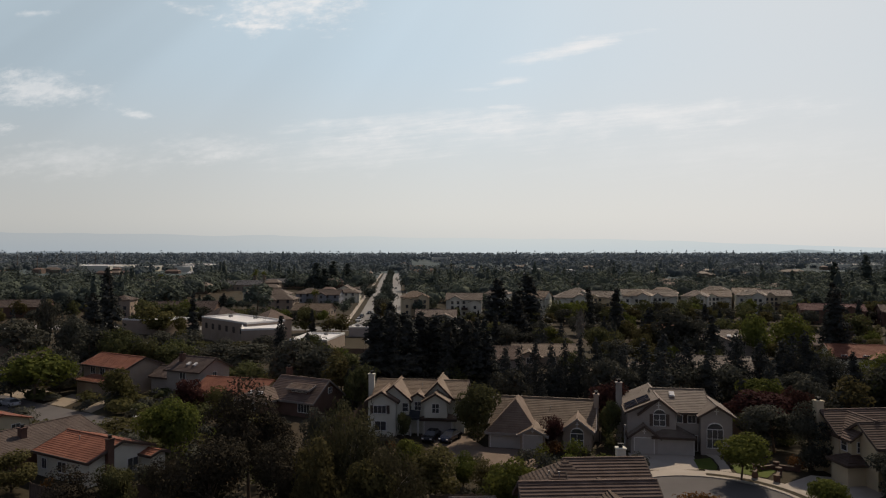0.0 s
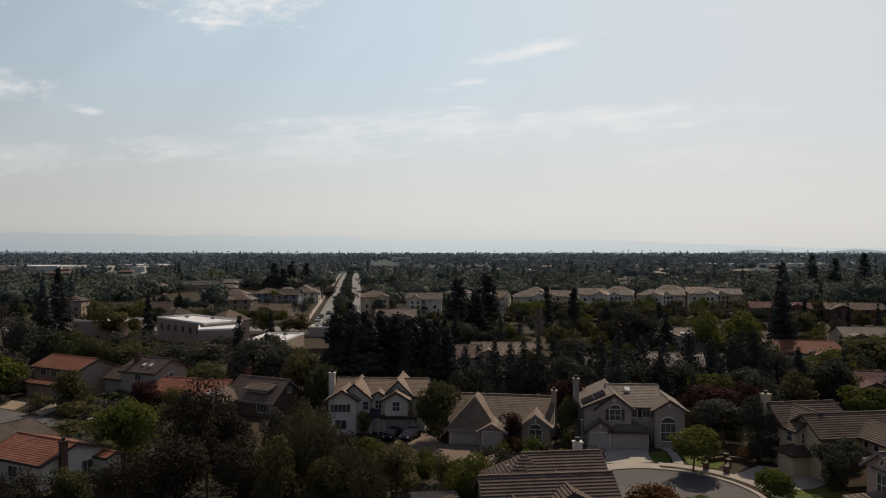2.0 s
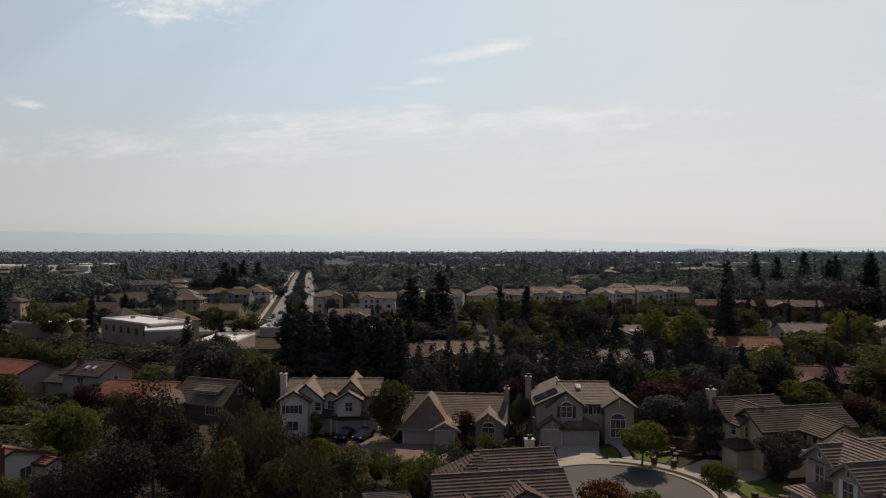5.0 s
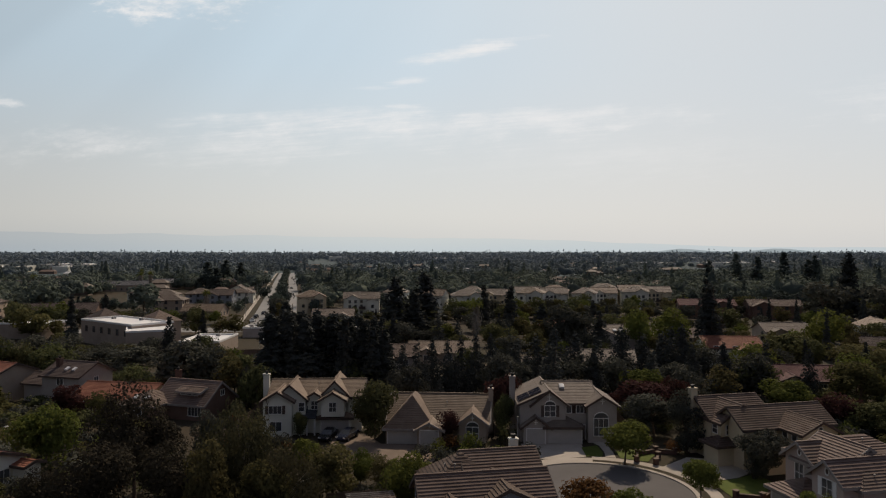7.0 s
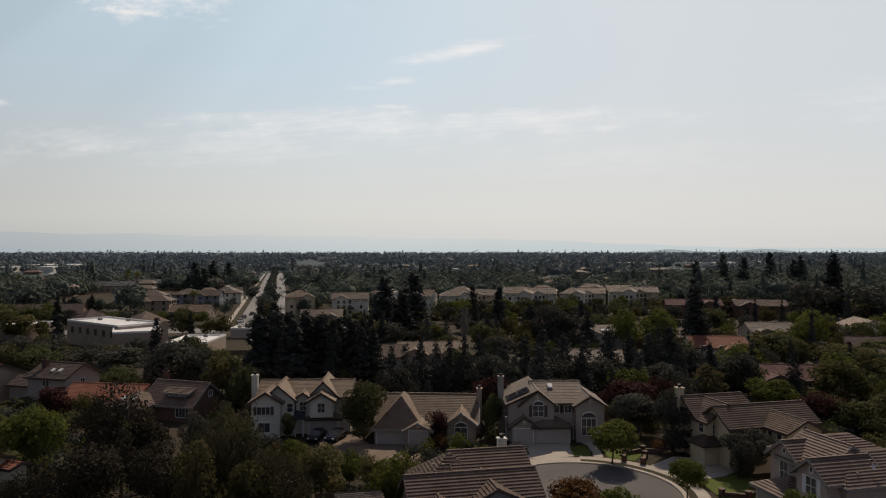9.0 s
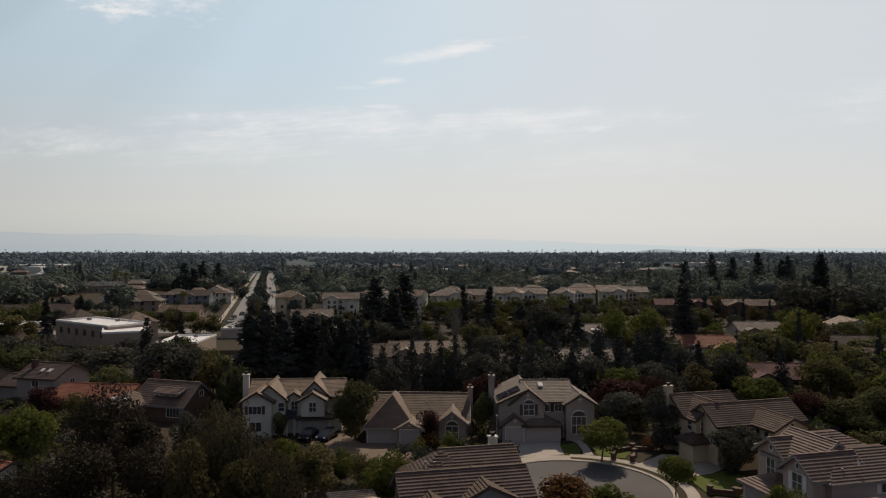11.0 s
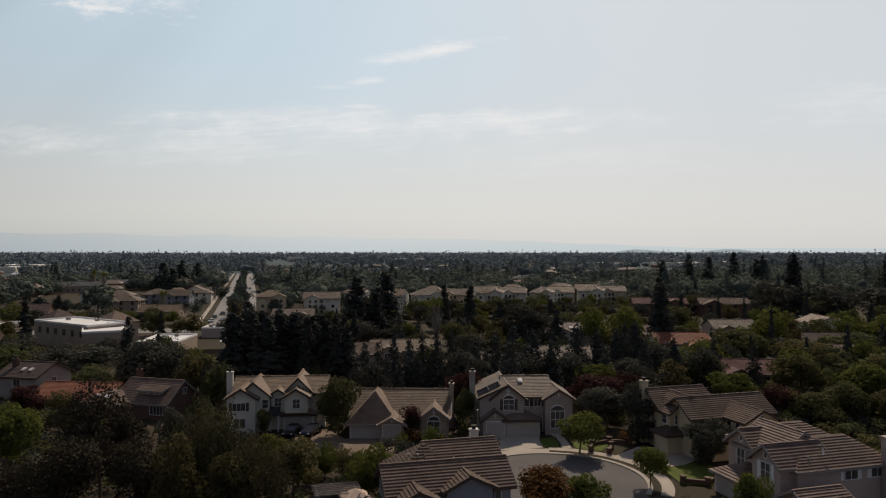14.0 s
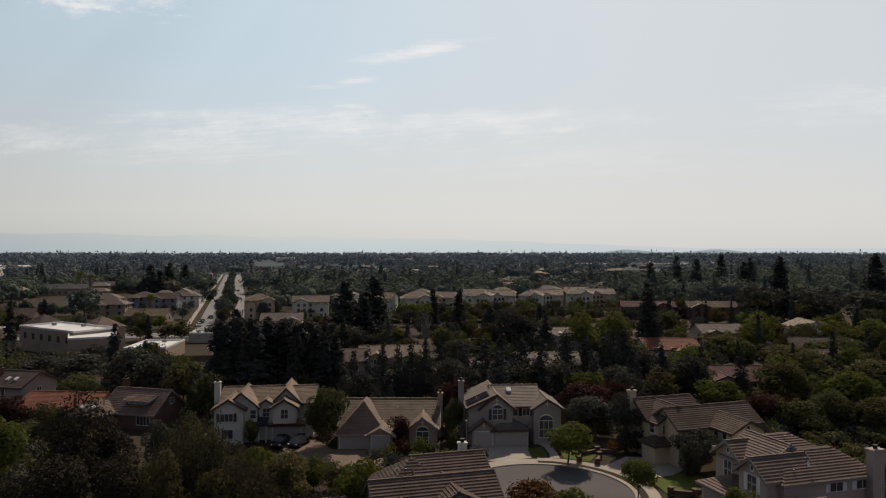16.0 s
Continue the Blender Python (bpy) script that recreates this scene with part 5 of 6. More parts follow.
MIDDLE = [
    (25.0, 172, -5, 15, 2.7, STUCCO_TAN, TILE_TAN), (13, 164, -5, 10, 3.2, STUCCO_GREY, TILE_DARK), (75, 182, -12, 16, 5.0, STUCCO_GREY, TILE_GREY), (-2, 250, -4, 14, 4.8, STUCCO_WHITE, TILE_GREY),
    (95, 190, -15, 18, 3.0, STUCCO_TAN, TILE_DARK), (92.5, 156, -12, 13, 4.6, STUCCO_WHITE, TILE_RED), (127, 186, -10, 13, 4.4, STUCCO_TAN, TILE_GREY), (89, 124, -16, 15, 2.9, STUCCO_CREAM, TILE_MAROON),
    (162, 190, 70, 14, 4.6, STUCCO_WHITE, TILE_TAN), (140, 160, -20, 16, 3.0, STUCCO_TAN, SHINGLE), (120, 140, -20, 14, 3.0, STUCCO_CREAM, TILE_DARK), (70, 215, -10, 14, 3.2, STUCCO_TAN, TILE_RED),
    (58, 150, -15, 14, 3.0, STUCCO_WHITE, TILE_GREY), (44, 140, -15, 12, 3.0, STUCCO_TAN, TILE_GREY), (150, 270, -18, 22, 5.4, SIDING_BROWN, TILE_MAROON), (175, 262, -18, 20, 5.4, SIDING_BROWN, TILE_DARK),
]
for x, y, yaw, w, eave, wall, tile in MIDDLE:
    plain_house("family house with tile roof among garden trees", x, y, yaw, w, 10, eave, wall, tile, "gx", 0.42, (1, -1)[int(x) % 2], "houses farther out", y < 165)
plain_house("low house with faded terracotta roof by the street", -67.5, 103.5, -29, 11, 8, 2.8, STUCCO_CREAM, TILE_RED, "gx", 0.3)
plain_house("older house with brown shingle roof", -86, 150, -30, 15, 10, 3.0, STUCCO_TAN, SHINGLE)
plain_house("older house with brown shingle roof", -112, 172, -30, 16, 10, 3.0, STUCCO_TAN, SHINGLE)
plain_house("low house with terracotta roof among trees", -36, 126, -18, 13, 9, 2.9, STUCCO_CREAM, TILE_RED, "gx", 0.4)

# pale sheds and halls near the horizon
for x, y, w, h in ((-560, 985, 90, 9), (-455, 960, 26, 8), (-430, 1080, 70, 9), (-375, 980, 20, 8), (620, 1100, 90, 9), (520, 1150, 60, 8), (-30, 1850, 46, 15), (240, 1750, 80, 12), (330, 1600, 70, 10), (700, 1250, 80, 9), (150, 2300, 120, 12), (900, 1800, 120, 12)):
    office("pale flat-roofed hall near the horizon", x, y, -5, w, 90, h, STUCCO_WHITE, "warehouse")


# scattered garden trees, and the woods beyond
BUILT = [(k.location.x, k.location.y) for k in scene.objects if k.get("category") in ("house", "building")]


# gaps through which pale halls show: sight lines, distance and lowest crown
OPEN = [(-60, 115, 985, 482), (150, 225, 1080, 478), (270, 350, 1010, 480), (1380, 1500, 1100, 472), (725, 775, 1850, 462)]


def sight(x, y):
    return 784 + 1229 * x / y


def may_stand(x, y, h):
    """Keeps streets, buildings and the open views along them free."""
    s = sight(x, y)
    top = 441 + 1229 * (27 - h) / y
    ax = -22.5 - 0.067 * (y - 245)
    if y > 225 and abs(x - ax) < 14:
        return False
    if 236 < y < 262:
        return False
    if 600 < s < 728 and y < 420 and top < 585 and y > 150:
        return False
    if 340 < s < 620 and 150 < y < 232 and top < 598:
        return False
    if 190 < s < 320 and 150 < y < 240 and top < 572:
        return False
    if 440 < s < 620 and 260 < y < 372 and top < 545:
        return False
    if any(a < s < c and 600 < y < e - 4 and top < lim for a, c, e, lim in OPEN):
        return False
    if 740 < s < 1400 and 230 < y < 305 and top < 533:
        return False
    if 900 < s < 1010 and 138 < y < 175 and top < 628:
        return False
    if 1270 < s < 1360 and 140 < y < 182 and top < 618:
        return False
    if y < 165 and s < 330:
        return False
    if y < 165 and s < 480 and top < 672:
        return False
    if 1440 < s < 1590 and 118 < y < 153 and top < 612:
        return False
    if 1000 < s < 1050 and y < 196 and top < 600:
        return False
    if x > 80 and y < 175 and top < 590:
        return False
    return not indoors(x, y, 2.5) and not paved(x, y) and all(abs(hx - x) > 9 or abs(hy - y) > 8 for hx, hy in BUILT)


def scatter():
    rng = np.random.default_rng(21)
    kinds = ["dark_tree", "dark_tree", "dark_tree", "oak", "oak", "elm", "elm", "lime_tree", "redwood", "cypress", "pine", "elm"]
    made = 0
    for _ in range(4000):
        if made >= 520:
            break
        y = rng.uniform(112, 330)
        x = rng.uniform(-0.72, 1.02) * y
        kind = kinds[int(rng.integers(0, len(kinds)))]
        if 8 < x < 80 and y < 150 and kind != "lime_tree":
            kind = ("pine", "redwood")[made % 2]
        h = rng.uniform(3.2, 8.5) * (1.45 if kind in ("redwood", "cypress", "pine") else 1)
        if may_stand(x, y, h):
            tree_at(kind, x, y, h, rng.uniform(0.9, 1.35))
            made += 1


scatter()

# the dark belt of conifers behind the first houses, and the trees of the median
belt_rng = np.random.default_rng(5)
for k in range(34):
    tree_at("cypress" if k % 3 else "redwood", -12.6 + 0.65 * k + belt_rng.uniform(-0.4, 0.4), 131 + belt_rng.uniform(-4, 8), 17.0 - 0.11 * k + belt_rng.uniform(-1.2, 0.8), 1.9 if k % 3 else 1.2)
for k in (*range(14), *range(14, 30, 2)):
    tree_at("pine" if k % 3 else "dark_tree", 12 + 2.6 * k, 119 + belt_rng.uniform(-4, 8) - 0.12 * k, belt_rng.uniform(6.5, 10.5), 1.0)
for k in range(34):
    y = 285 + k * (9 + 0.3 * k)
    tree_at("dark_tree" if k % 3 else "elm", -22.4 - 0.067 * (y - 245), y, belt_rng.uniform(6.0, 9.0), 1.15)
for k in range(38):
    x = -20 + 5 * k + belt_rng.uniform(-1.5, 1.5)
    y = 284 + belt_rng.uniform(-14, 8)
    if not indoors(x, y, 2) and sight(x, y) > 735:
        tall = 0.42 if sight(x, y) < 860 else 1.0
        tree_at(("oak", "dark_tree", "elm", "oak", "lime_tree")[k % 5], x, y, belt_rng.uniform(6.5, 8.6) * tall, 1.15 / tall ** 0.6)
for k in range(34):
    x, y = 2 + 5.4 * k, 264 + belt_rng.uniform(-7, 7)
    if not indoors(x, y, 2) and not paved(x, y):
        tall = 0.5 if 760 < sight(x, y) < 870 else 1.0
        tree_at(("dark_tree", "oak", "elm", "dark_tree", "oak")[k % 5], x, y, belt_rng.uniform(5.0, 7.0) * tall, 1.25 / tall ** 0.6)
for k in range(16):
    x, y = -108 + 4 * k + belt_rng.uniform(-1, 1), 342 + belt_rng.uniform(-12, 8)
    if not indoors(x, y, 2) and x < -48:
        tree_at(("oak", "dark_tree", "elm")[k % 3], x, y, belt_rng.uniform(3.5, 5.0), 1.2)
for k in range(11):
    tree_at(("oak", "elm", "lime_tree", "dark_tree")[k % 4], -82 + 3.6 * k, 267 + belt_rng.uniform(-3, 7), belt_rng.uniform(4.6, 7.4), 1.2)
for k in range(14):
    y = 300 + 26 * k
    tree_at("elm", -22.4 - 0.067 * (y - 245) + 16, y, belt_rng.uniform(5, 8), 1.0)
    tree_at("oak", -22.4 - 0.067 * (y - 245) - 17.5, y + 9, belt_rng.uniform(3.5, 6), 1.0)


CORE_V = np.array([(math.cos(k * 1.2566 + r * 0.6283) * c, math.sin(k * 1.2566 + r * 0.6283) * c, z) for r, (c, z) in enumerate(((0.75, -0.75), (0.98, 0.10), (0.60, 0.72))) for k in range(5)] + [(0, 0, 1.0)])
CORE_F = np.array([t for r in (0, 5) for k in range(5) for t in ((r + k, r + (k + 1) % 5, r + 5 + k), (r + (k + 1) % 5, r + 5 + (k + 1) % 5, r + 5 + k))] + [(10 + k, 10 + (k + 1) % 5, 15) for k in range(5)])


def clumps(rng, xs, ys, hs, ws, cards_each, size, pointed, zs=None, corners=3):
    """Many crowns at once: small leaves on uneven domes or cones round a dense heart."""
    n = len(xs)
    zs = np.zeros(n) if zs is None else zs
    k = np.repeat(np.arange(n), cards_each)
    d = ball_points(rng, n * cards_each)
    d[:, 2] = np.where(d[:, 2] < -0.3, -d[:, 2], d[:, 2])
    lump = 1 + 0.30 * np.sin(d[:, 0] * 5 + k * 1.7) * np.sin(d[:, 2] * 6 + k * 0.9)
    p = np.stack([d[:, 0] * ws[k], d[:, 1] * ws[k], (0.52 + 0.48 * d[:, 2]) * hs[k]], 1)
    p *= np.stack([lump, lump, 0.5 + 0.5 * lump], 1) * rng.uniform(0.86, 1.06, (len(k), 1))
    cone = pointed[k]
    t = rng.uniform(0, 1, len(k))
    p[cone] = np.stack([d[:, 0] * ws[k] * (1.05 - t) * 0.8, d[:, 1] * ws[k] * (1.05 - t) * 0.8, t * hs[k]], 1)[cone]
    d[cone, 2] = 0.4
    p += np.stack([xs[k], ys[k], zs[k]], 1)
    v, f = cards(rng, p, d + (0, 0, 0.35), size, 0.30, 0.85, corners=corners)
    if cards_each > 20:
        m = len(CORE_V)
        c = CORE_V[None] * rng.uniform(0.48, 0.86, (n, m, 1))
        slim = np.where(pointed, 0.45, 0.92)
        q = np.stack([c[:, :, 0] * (ws * slim)[:, None], c[:, :, 1] * (ws * slim)[:, None], (0.5 + 0.5 * c[:, :, 2]) * hs[:, None] * 0.97], 2)
        q += np.stack([xs, ys, zs], 1)[:, None]
        f = np.concatenate([f, (CORE_F[None] + m * np.arange(n)[:, None, None]).reshape(-1, 3) + len(v)])
        v = np.concatenate([v, q.reshape(-1, 3)])
    return v, f


def woods(name, label, y0, y1, count, cards_each, size, leaf, seed, h0=5.0, h1=11.0, clear=True):
    rng = np.random.default_rng(seed)
    ys = np.sqrt(rng.uniform(y0 ** 2, y1 ** 2, count))
    xs = rng.uniform(-0.78, 1.12, count) * ys
    hs = rng.uniform(h0, h1, count) * rng.choice([0.75, 1.0, 1.0, 1.25], count)
    pointed = rng.uniform(0, 1, count) < 0.10
    hs[pointed] *= 1.5
    thick = np.array([noise.noise((x * 0.006, y * 0.003, 3.0)) for x, y in zip(xs, ys)])
    ok = thick > -0.32
    if clear:
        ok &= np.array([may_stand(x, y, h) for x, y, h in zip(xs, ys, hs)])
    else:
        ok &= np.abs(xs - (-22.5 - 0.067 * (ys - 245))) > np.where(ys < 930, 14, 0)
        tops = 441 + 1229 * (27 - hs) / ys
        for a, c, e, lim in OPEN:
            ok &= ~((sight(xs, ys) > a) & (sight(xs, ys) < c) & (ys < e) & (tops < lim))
    xs, ys, hs, pointed = xs[ok], ys[ok], hs[ok], pointed[ok]
    ws = hs * rng.uniform(0.45, 0.85, len(hs)) * np.where(pointed, 0.55, 1.0)
    v, f = clumps(rng, xs, ys, hs, ws, cards_each, size, pointed, rise(xs, ys))
    me = fast_mesh(name, v, f)
    me.materials.append(leaf)
    tagged(new(name, me), label, "trees", "", "stuff")


# each belt's leaf colour carries the painted haze of its distance
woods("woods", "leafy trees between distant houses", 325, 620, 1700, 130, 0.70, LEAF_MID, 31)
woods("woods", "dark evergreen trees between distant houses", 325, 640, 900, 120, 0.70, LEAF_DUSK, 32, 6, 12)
woods("woods", "green woods of the plain, leaf colour paled by painted haze", 600, 1200, 3400, 44, 1.15, LEAF_FAR, 33, 5, 12, False)
woods("woods", "green woods of the plain, leaf colour paled by painted haze", 1150, 2400, 5200, 20, 2.3, LEAF_PALE, 34, 7, 14, False)
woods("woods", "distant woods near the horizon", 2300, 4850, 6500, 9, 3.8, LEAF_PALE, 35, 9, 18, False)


# roofs among the far trees
def far_roofs():
    rng = np.random.default_rng(51)
    for mat, label, seed in ((TILE_DARK, "brown roofs among distant trees", 1), (TILE_GREY, "grey roofs among distant trees", 2), (MEMBRANE, "pale flat roofs among distant trees", 3)):
        bm = bmesh.new()
        for _ in range(150 if seed < 3 else 30):
            y = rng.uniform(420 if seed < 3 else 800, 1500)
            x = rng.uniform(-0.7, 1.05) * y
            if abs(x - (-22.5 - 0.067 * (y - 245))) < 24:
                continue
            w, d, z = rng.uniform(10, 22), rng.uniform(9, 12), rng.choice([3.2, 5.6])
            roof_far(bm, x, y, w, d, z)
        me = bpy.data.meshes.new("distant_roofs")
        bm.to_mesh(me)
        bm.free()
        me.materials.append(mat)
        tagged(new("distant_roofs", me), label, "houses", "", "stuff")


def roof_far(bm, x, y, w, d, z):
    box(bm, x - w / 2 + 0.6, x + w / 2 - 0.6, y - d / 2 + 0.6, y + d / 2 - 0.6, 0, z)
    r = z + 2.2
    face(bm, (x - w / 2, y - d / 2, z), (x + w / 2, y - d / 2, z), (x + w / 2 - 3, y, r), (x - w / 2 + 3, y, r))
    face(bm, (x + w / 2, y + d / 2, z), (x - w / 2, y + d / 2, z), (x - w / 2 + 3, y, r), (x + w / 2 - 3, y, r))
    face(bm, (x - w / 2, y + d / 2, z), (x - w / 2, y - d / 2, z), (x - w / 2 + 3, y, r))
    face(bm, (x + w / 2, y - d / 2, z), (x + w / 2, y + d / 2, z), (x + w / 2 - 3, y, r))


far_roofs()


# hills beyond the plain
def ridge(name, label, dist, height, seed, rough, mat, a0=-50, a1=62):
    rng = np.random.default_rng(seed)
    n = 220
    az = np.radians(np.linspace(a0, a1, n))
    top = np.array([height(math.degrees(a)) * (1 + rough * noise.noise((a * 14, seed, 0)) + 0.4 * rough * noise.noise((a * 60, seed, 2))) for a in az])
    v = np.concatenate([np.stack([np.sin(az) * dist, np.cos(az) * dist, np.full(n, -5.0)], 1), np.stack([np.sin(az) * (dist + 60), np.cos(az) * (dist + 60), np.maximum(top, -4)], 1)])
    i = np.arange(n - 1)
    me = fast_mesh(name, v, np.stack([i, i + 1, n + i + 1, n + i], 1))
    me.materials.append(mat)
    tagged(new(name, me), label, "hills", "", "structure")


# self-lit backdrops, the haze painted into their colour
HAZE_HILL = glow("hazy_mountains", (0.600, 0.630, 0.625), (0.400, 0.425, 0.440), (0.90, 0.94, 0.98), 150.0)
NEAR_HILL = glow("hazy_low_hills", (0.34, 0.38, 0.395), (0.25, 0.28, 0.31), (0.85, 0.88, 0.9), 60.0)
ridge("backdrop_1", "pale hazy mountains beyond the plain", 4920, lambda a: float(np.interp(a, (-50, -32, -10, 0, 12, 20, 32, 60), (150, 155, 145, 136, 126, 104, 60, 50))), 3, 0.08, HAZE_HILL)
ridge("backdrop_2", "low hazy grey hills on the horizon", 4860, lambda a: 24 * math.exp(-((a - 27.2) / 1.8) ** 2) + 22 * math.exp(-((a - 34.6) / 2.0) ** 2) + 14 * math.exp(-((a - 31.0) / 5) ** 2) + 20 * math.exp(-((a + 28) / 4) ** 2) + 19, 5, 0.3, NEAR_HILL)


# garden shrubs between the houses
def garden():
    rng = np.random.default_rng(77)
    kinds = ["shrub", "shrub", "lime_shrub", "dark_shrub", "dark_shrub", "rust_shrub"]
    made = 0
    for _ in range(3000):
        if made >= 230:
            break
        y = rng.uniform(60, 126)
        x = rng.uniform(-0.60, 0.98) * y
        if indoors(x, y, 1.0) or paved(x, y):
            continue
        tree_at(kinds[int(rng.integers(0, len(kinds)))], x, y, rng.uniform(0.9, 2.6), rng.uniform(0.9, 1.4))
        made += 1


garden()


def side_gardens():
    """Hedges and low shrubs round the older houses by the street and behind the cream house."""
    rng = np.random.default_rng(78)
    for leaf, label, seed in ((LEAF_DARK, "low dark hedges and shrubs between older houses", 1), (LEAF_GREEN, "low green shrubs between older houses", 2), (LEAF_OLIVE, "dry olive shrubs between older houses", 3)):
        spots = [(rng.uniform(-104, -28), rng.uniform(88, 158)) for _ in range(150)] + [(rng.uniform(58, 104), rng.uniform(64, 118)) for _ in range(90)]
        spots = [p for p in spots if not indoors(*p, 0.8) and not paved(*p)]
        hs = rng.uniform(0.8, 2.4, len(spots))
        v, f = clumps(rng, np.array([p[0] for p in spots]), np.array([p[1] for p in spots]), hs, hs * rng.uniform(0.6, 1.2, len(spots)), 170, 0.19, np.zeros(len(spots), bool))
        me = fast_mesh("shrubbery", v, f)
        me.materials.append(leaf)
        tagged(new("shrubbery", me), label, "shrubs", "", "stuff")


side_gardens()


# cars
def car(label, x, y, yaw, paint, z=0.05):
    t = thing("car", label, "car", pose(x, y, z, 0, 0, yaw), "parked cars")
    bm = bmesh.new()
    # side outline: along, height, half width
    prof = [(-2.2, 0.35, 0.78), (-2.25, 0.62, 0.84), (-2.1, 0.82, 0.84), (-1.0, 0.93, 0.86), (1.2, 0.95, 0.86), (2.1, 0.88, 0.82), (2.22, 0.6, 0.84), (2.18, 0.35, 0.78)]
    a = [bm.verts.new((p, -w, q)) for p, q, w in prof]
    b = [bm.verts.new((p, w, q)) for p, q, w in prof]
    bm.faces.new(a)
    bm.faces.new(b[::-1])
    for i in range(len(prof)):
        j = (i + 1) % len(prof)
        bm.faces.new((a[j], a[i], b[i], b[j]))
    bmesh.ops.bevel(bm, geom=bm.edges[:], offset=0.05, segments=2, affect="EDGES")
    body = part("body", bm, paint, t)
    bm = bmesh.new()
    lo, hi = [(-1.15, 0.90, 0.80), (1.75, 0.92, 0.78)], [(-0.35, 1.40, 0.60), (1.15, 1.38, 0.60)]
    v = [bm.verts.new((p, s * w, q)) for s in (-1, 1) for p, q, w in (lo[0], lo[1], hi[1], hi[0])]
    for f in ((0, 1, 2, 3), (7, 6, 5, 4), (0, 3, 7, 4), (1, 5, 6, 2), (3, 2, 6, 7)):
        bm.faces.new([v[i] for i in f])
    part("cabin_glass", bm, GLASS, body, "tinted cabin glass")
    part("car_roof", boxes((-0.32, 1.12, -0.58, 0.58, 1.38, 1.43)), paint, body)
    for s in (-1, 1):
        part("headlight", boxes((-2.26, -2.12, s * 0.6 - 0.16, s * 0.6 + 0.16, 0.62, 0.76)), TRIM_WHITE, t, "clear headlight")
        part("tail_light", boxes((2.12, 2.25, s * 0.62 - 0.14, s * 0.62 + 0.14, 0.66, 0.82)), BRICK, t, "red tail light")
        for p in (-1.4, 1.4):
            wheel = bmesh.new()
            bmesh.ops.create_cone(wheel, cap_ends=True, segments=16, radius1=0.33, radius2=0.33, depth=0.22, matrix=pose(p, s * 0.76, 0.33, 90))
            w = part("wheel", wheel, TYRE, t, "black tyre")
            rim = bmesh.new()
            bmesh.ops.create_cone(rim, cap_ends=True, segments=12, radius1=0.2, radius2=0.2, depth=0.24, matrix=pose(p, s * 0.76, 0.33, 90))
            part("rim", rim, METAL, w, "metal rim")
    return t


TYRE = material("rubber", (0.012, 0.012, 0.012), (0.02, 0.02, 0.02), 2.0, 0.85)
PAINT_BLUE = material("dark_blue_car_paint", (0.012, 0.018, 0.04), (0.016, 0.024, 0.05), 1.0, 0.25, 0, 6, 0.0, 0.5)
PAINT_BLACK = material("black_car_paint", (0.012, 0.012, 0.014), (0.018, 0.018, 0.02), 1.0, 0.25, 0, 6, 0.0, 0.5)
PAINT_SILVER = material("silver_car_paint", (0.42, 0.42, 0.43), (0.5, 0.5, 0.51), 1.0, 0.3, 0, 6, 0.0, 0.5)
PAINT_WHITE = material("white_car_paint", (0.7, 0.7, 0.7), (0.76, 0.76, 0.76), 1.0, 0.3, 0, 6, 0.0, 0.5)
car("dark blue saloon car parked on the drive", -1.3, 102.0, 72, PAINT_BLACK)
car("dark blue saloon car parked on the drive", 1.4, 101.6, 62, PAINT_BLUE)
for off, y, paint, label in ((8, 292, PAINT_BLACK, "black car on the avenue"), (5.5, 308, PAINT_BLACK, "black car on the avenue"), (8.4, 276, PAINT_SILVER, "silver car near the crossing"), (5, 384, PAINT_BLACK, "black car on the avenue"), (-6, 520, PAINT_BLACK, "black car on the avenue")):
    car(label, -22.5 - 0.067 * (y - 245) - off, y, 86, paint)
car("white car parked in the street", -47.0, 112.5, -30, PAINT_WHITE)
car("silver car parked in the street", -76.0, 124.0, -30, PAINT_SILVER)


# small things of the houses
def solar_panel(x, y, z, yaw, tilt):
    t = thing("solar_panel", "dark solar panel on a tile roof", "solar panel", pose(x, y, z, tilt, 0, yaw), "solar panels")
    part("panel_face", boxes((-0.5, 0.5, -0.85, 0.85, 0.02, 0.05)), SOLAR, t)
    part("panel_frame", boxes((-0.54, -0.5, -0.89, 0.89, 0, 0.06), (0.5, 0.54, -0.89, 0.89, 0, 0.06), (-0.5, 0.5, -0.89, -0.85, 0, 0.06), (-0.5, 0.5, 0.85, 0.89, 0, 0.06)), TRIM_BROWN, t)


def on_house(hx, hy, yaw, x, y, z):
    p = pose(hx, hy, 0, 0, 0, yaw) @ Vector((x, y, z))
    return p.x, p.y, p.z


for row in range(2):
    for k in range(3):
        px, py, pz = on_house(25.3, 95.6, -9, 0.75 + 1.65 * row, 2.2 + 1.12 * k, 5.3 + 0.444 * (1.10 + 1.65 * row) + 0.13)
        solar_panel(px, py, pz, -99, 23.9)


def skylight(hx, hy, yaw, x, y, z, tilt, w=0.7, d=1.0):
    px, py, pz = on_house(hx, hy, yaw, x, y, z)
    t = thing("skylight", "raised skylight with pale dome on a roof", "skylight", pose(px, py, pz, tilt, 0, yaw), "skylights")
    part("skylight_frame", boxes((-w / 2, w / 2, -d / 2, d / 2, -0.05, 0.14)), TRIM_WHITE, t)
    part("dome", boxes((-w / 2 + 0.06, w / 2 - 0.06, -d / 2 + 0.06, d / 2 - 0.06, 0.14, 0.2)), MEMBRANE, t, "milky plastic dome")


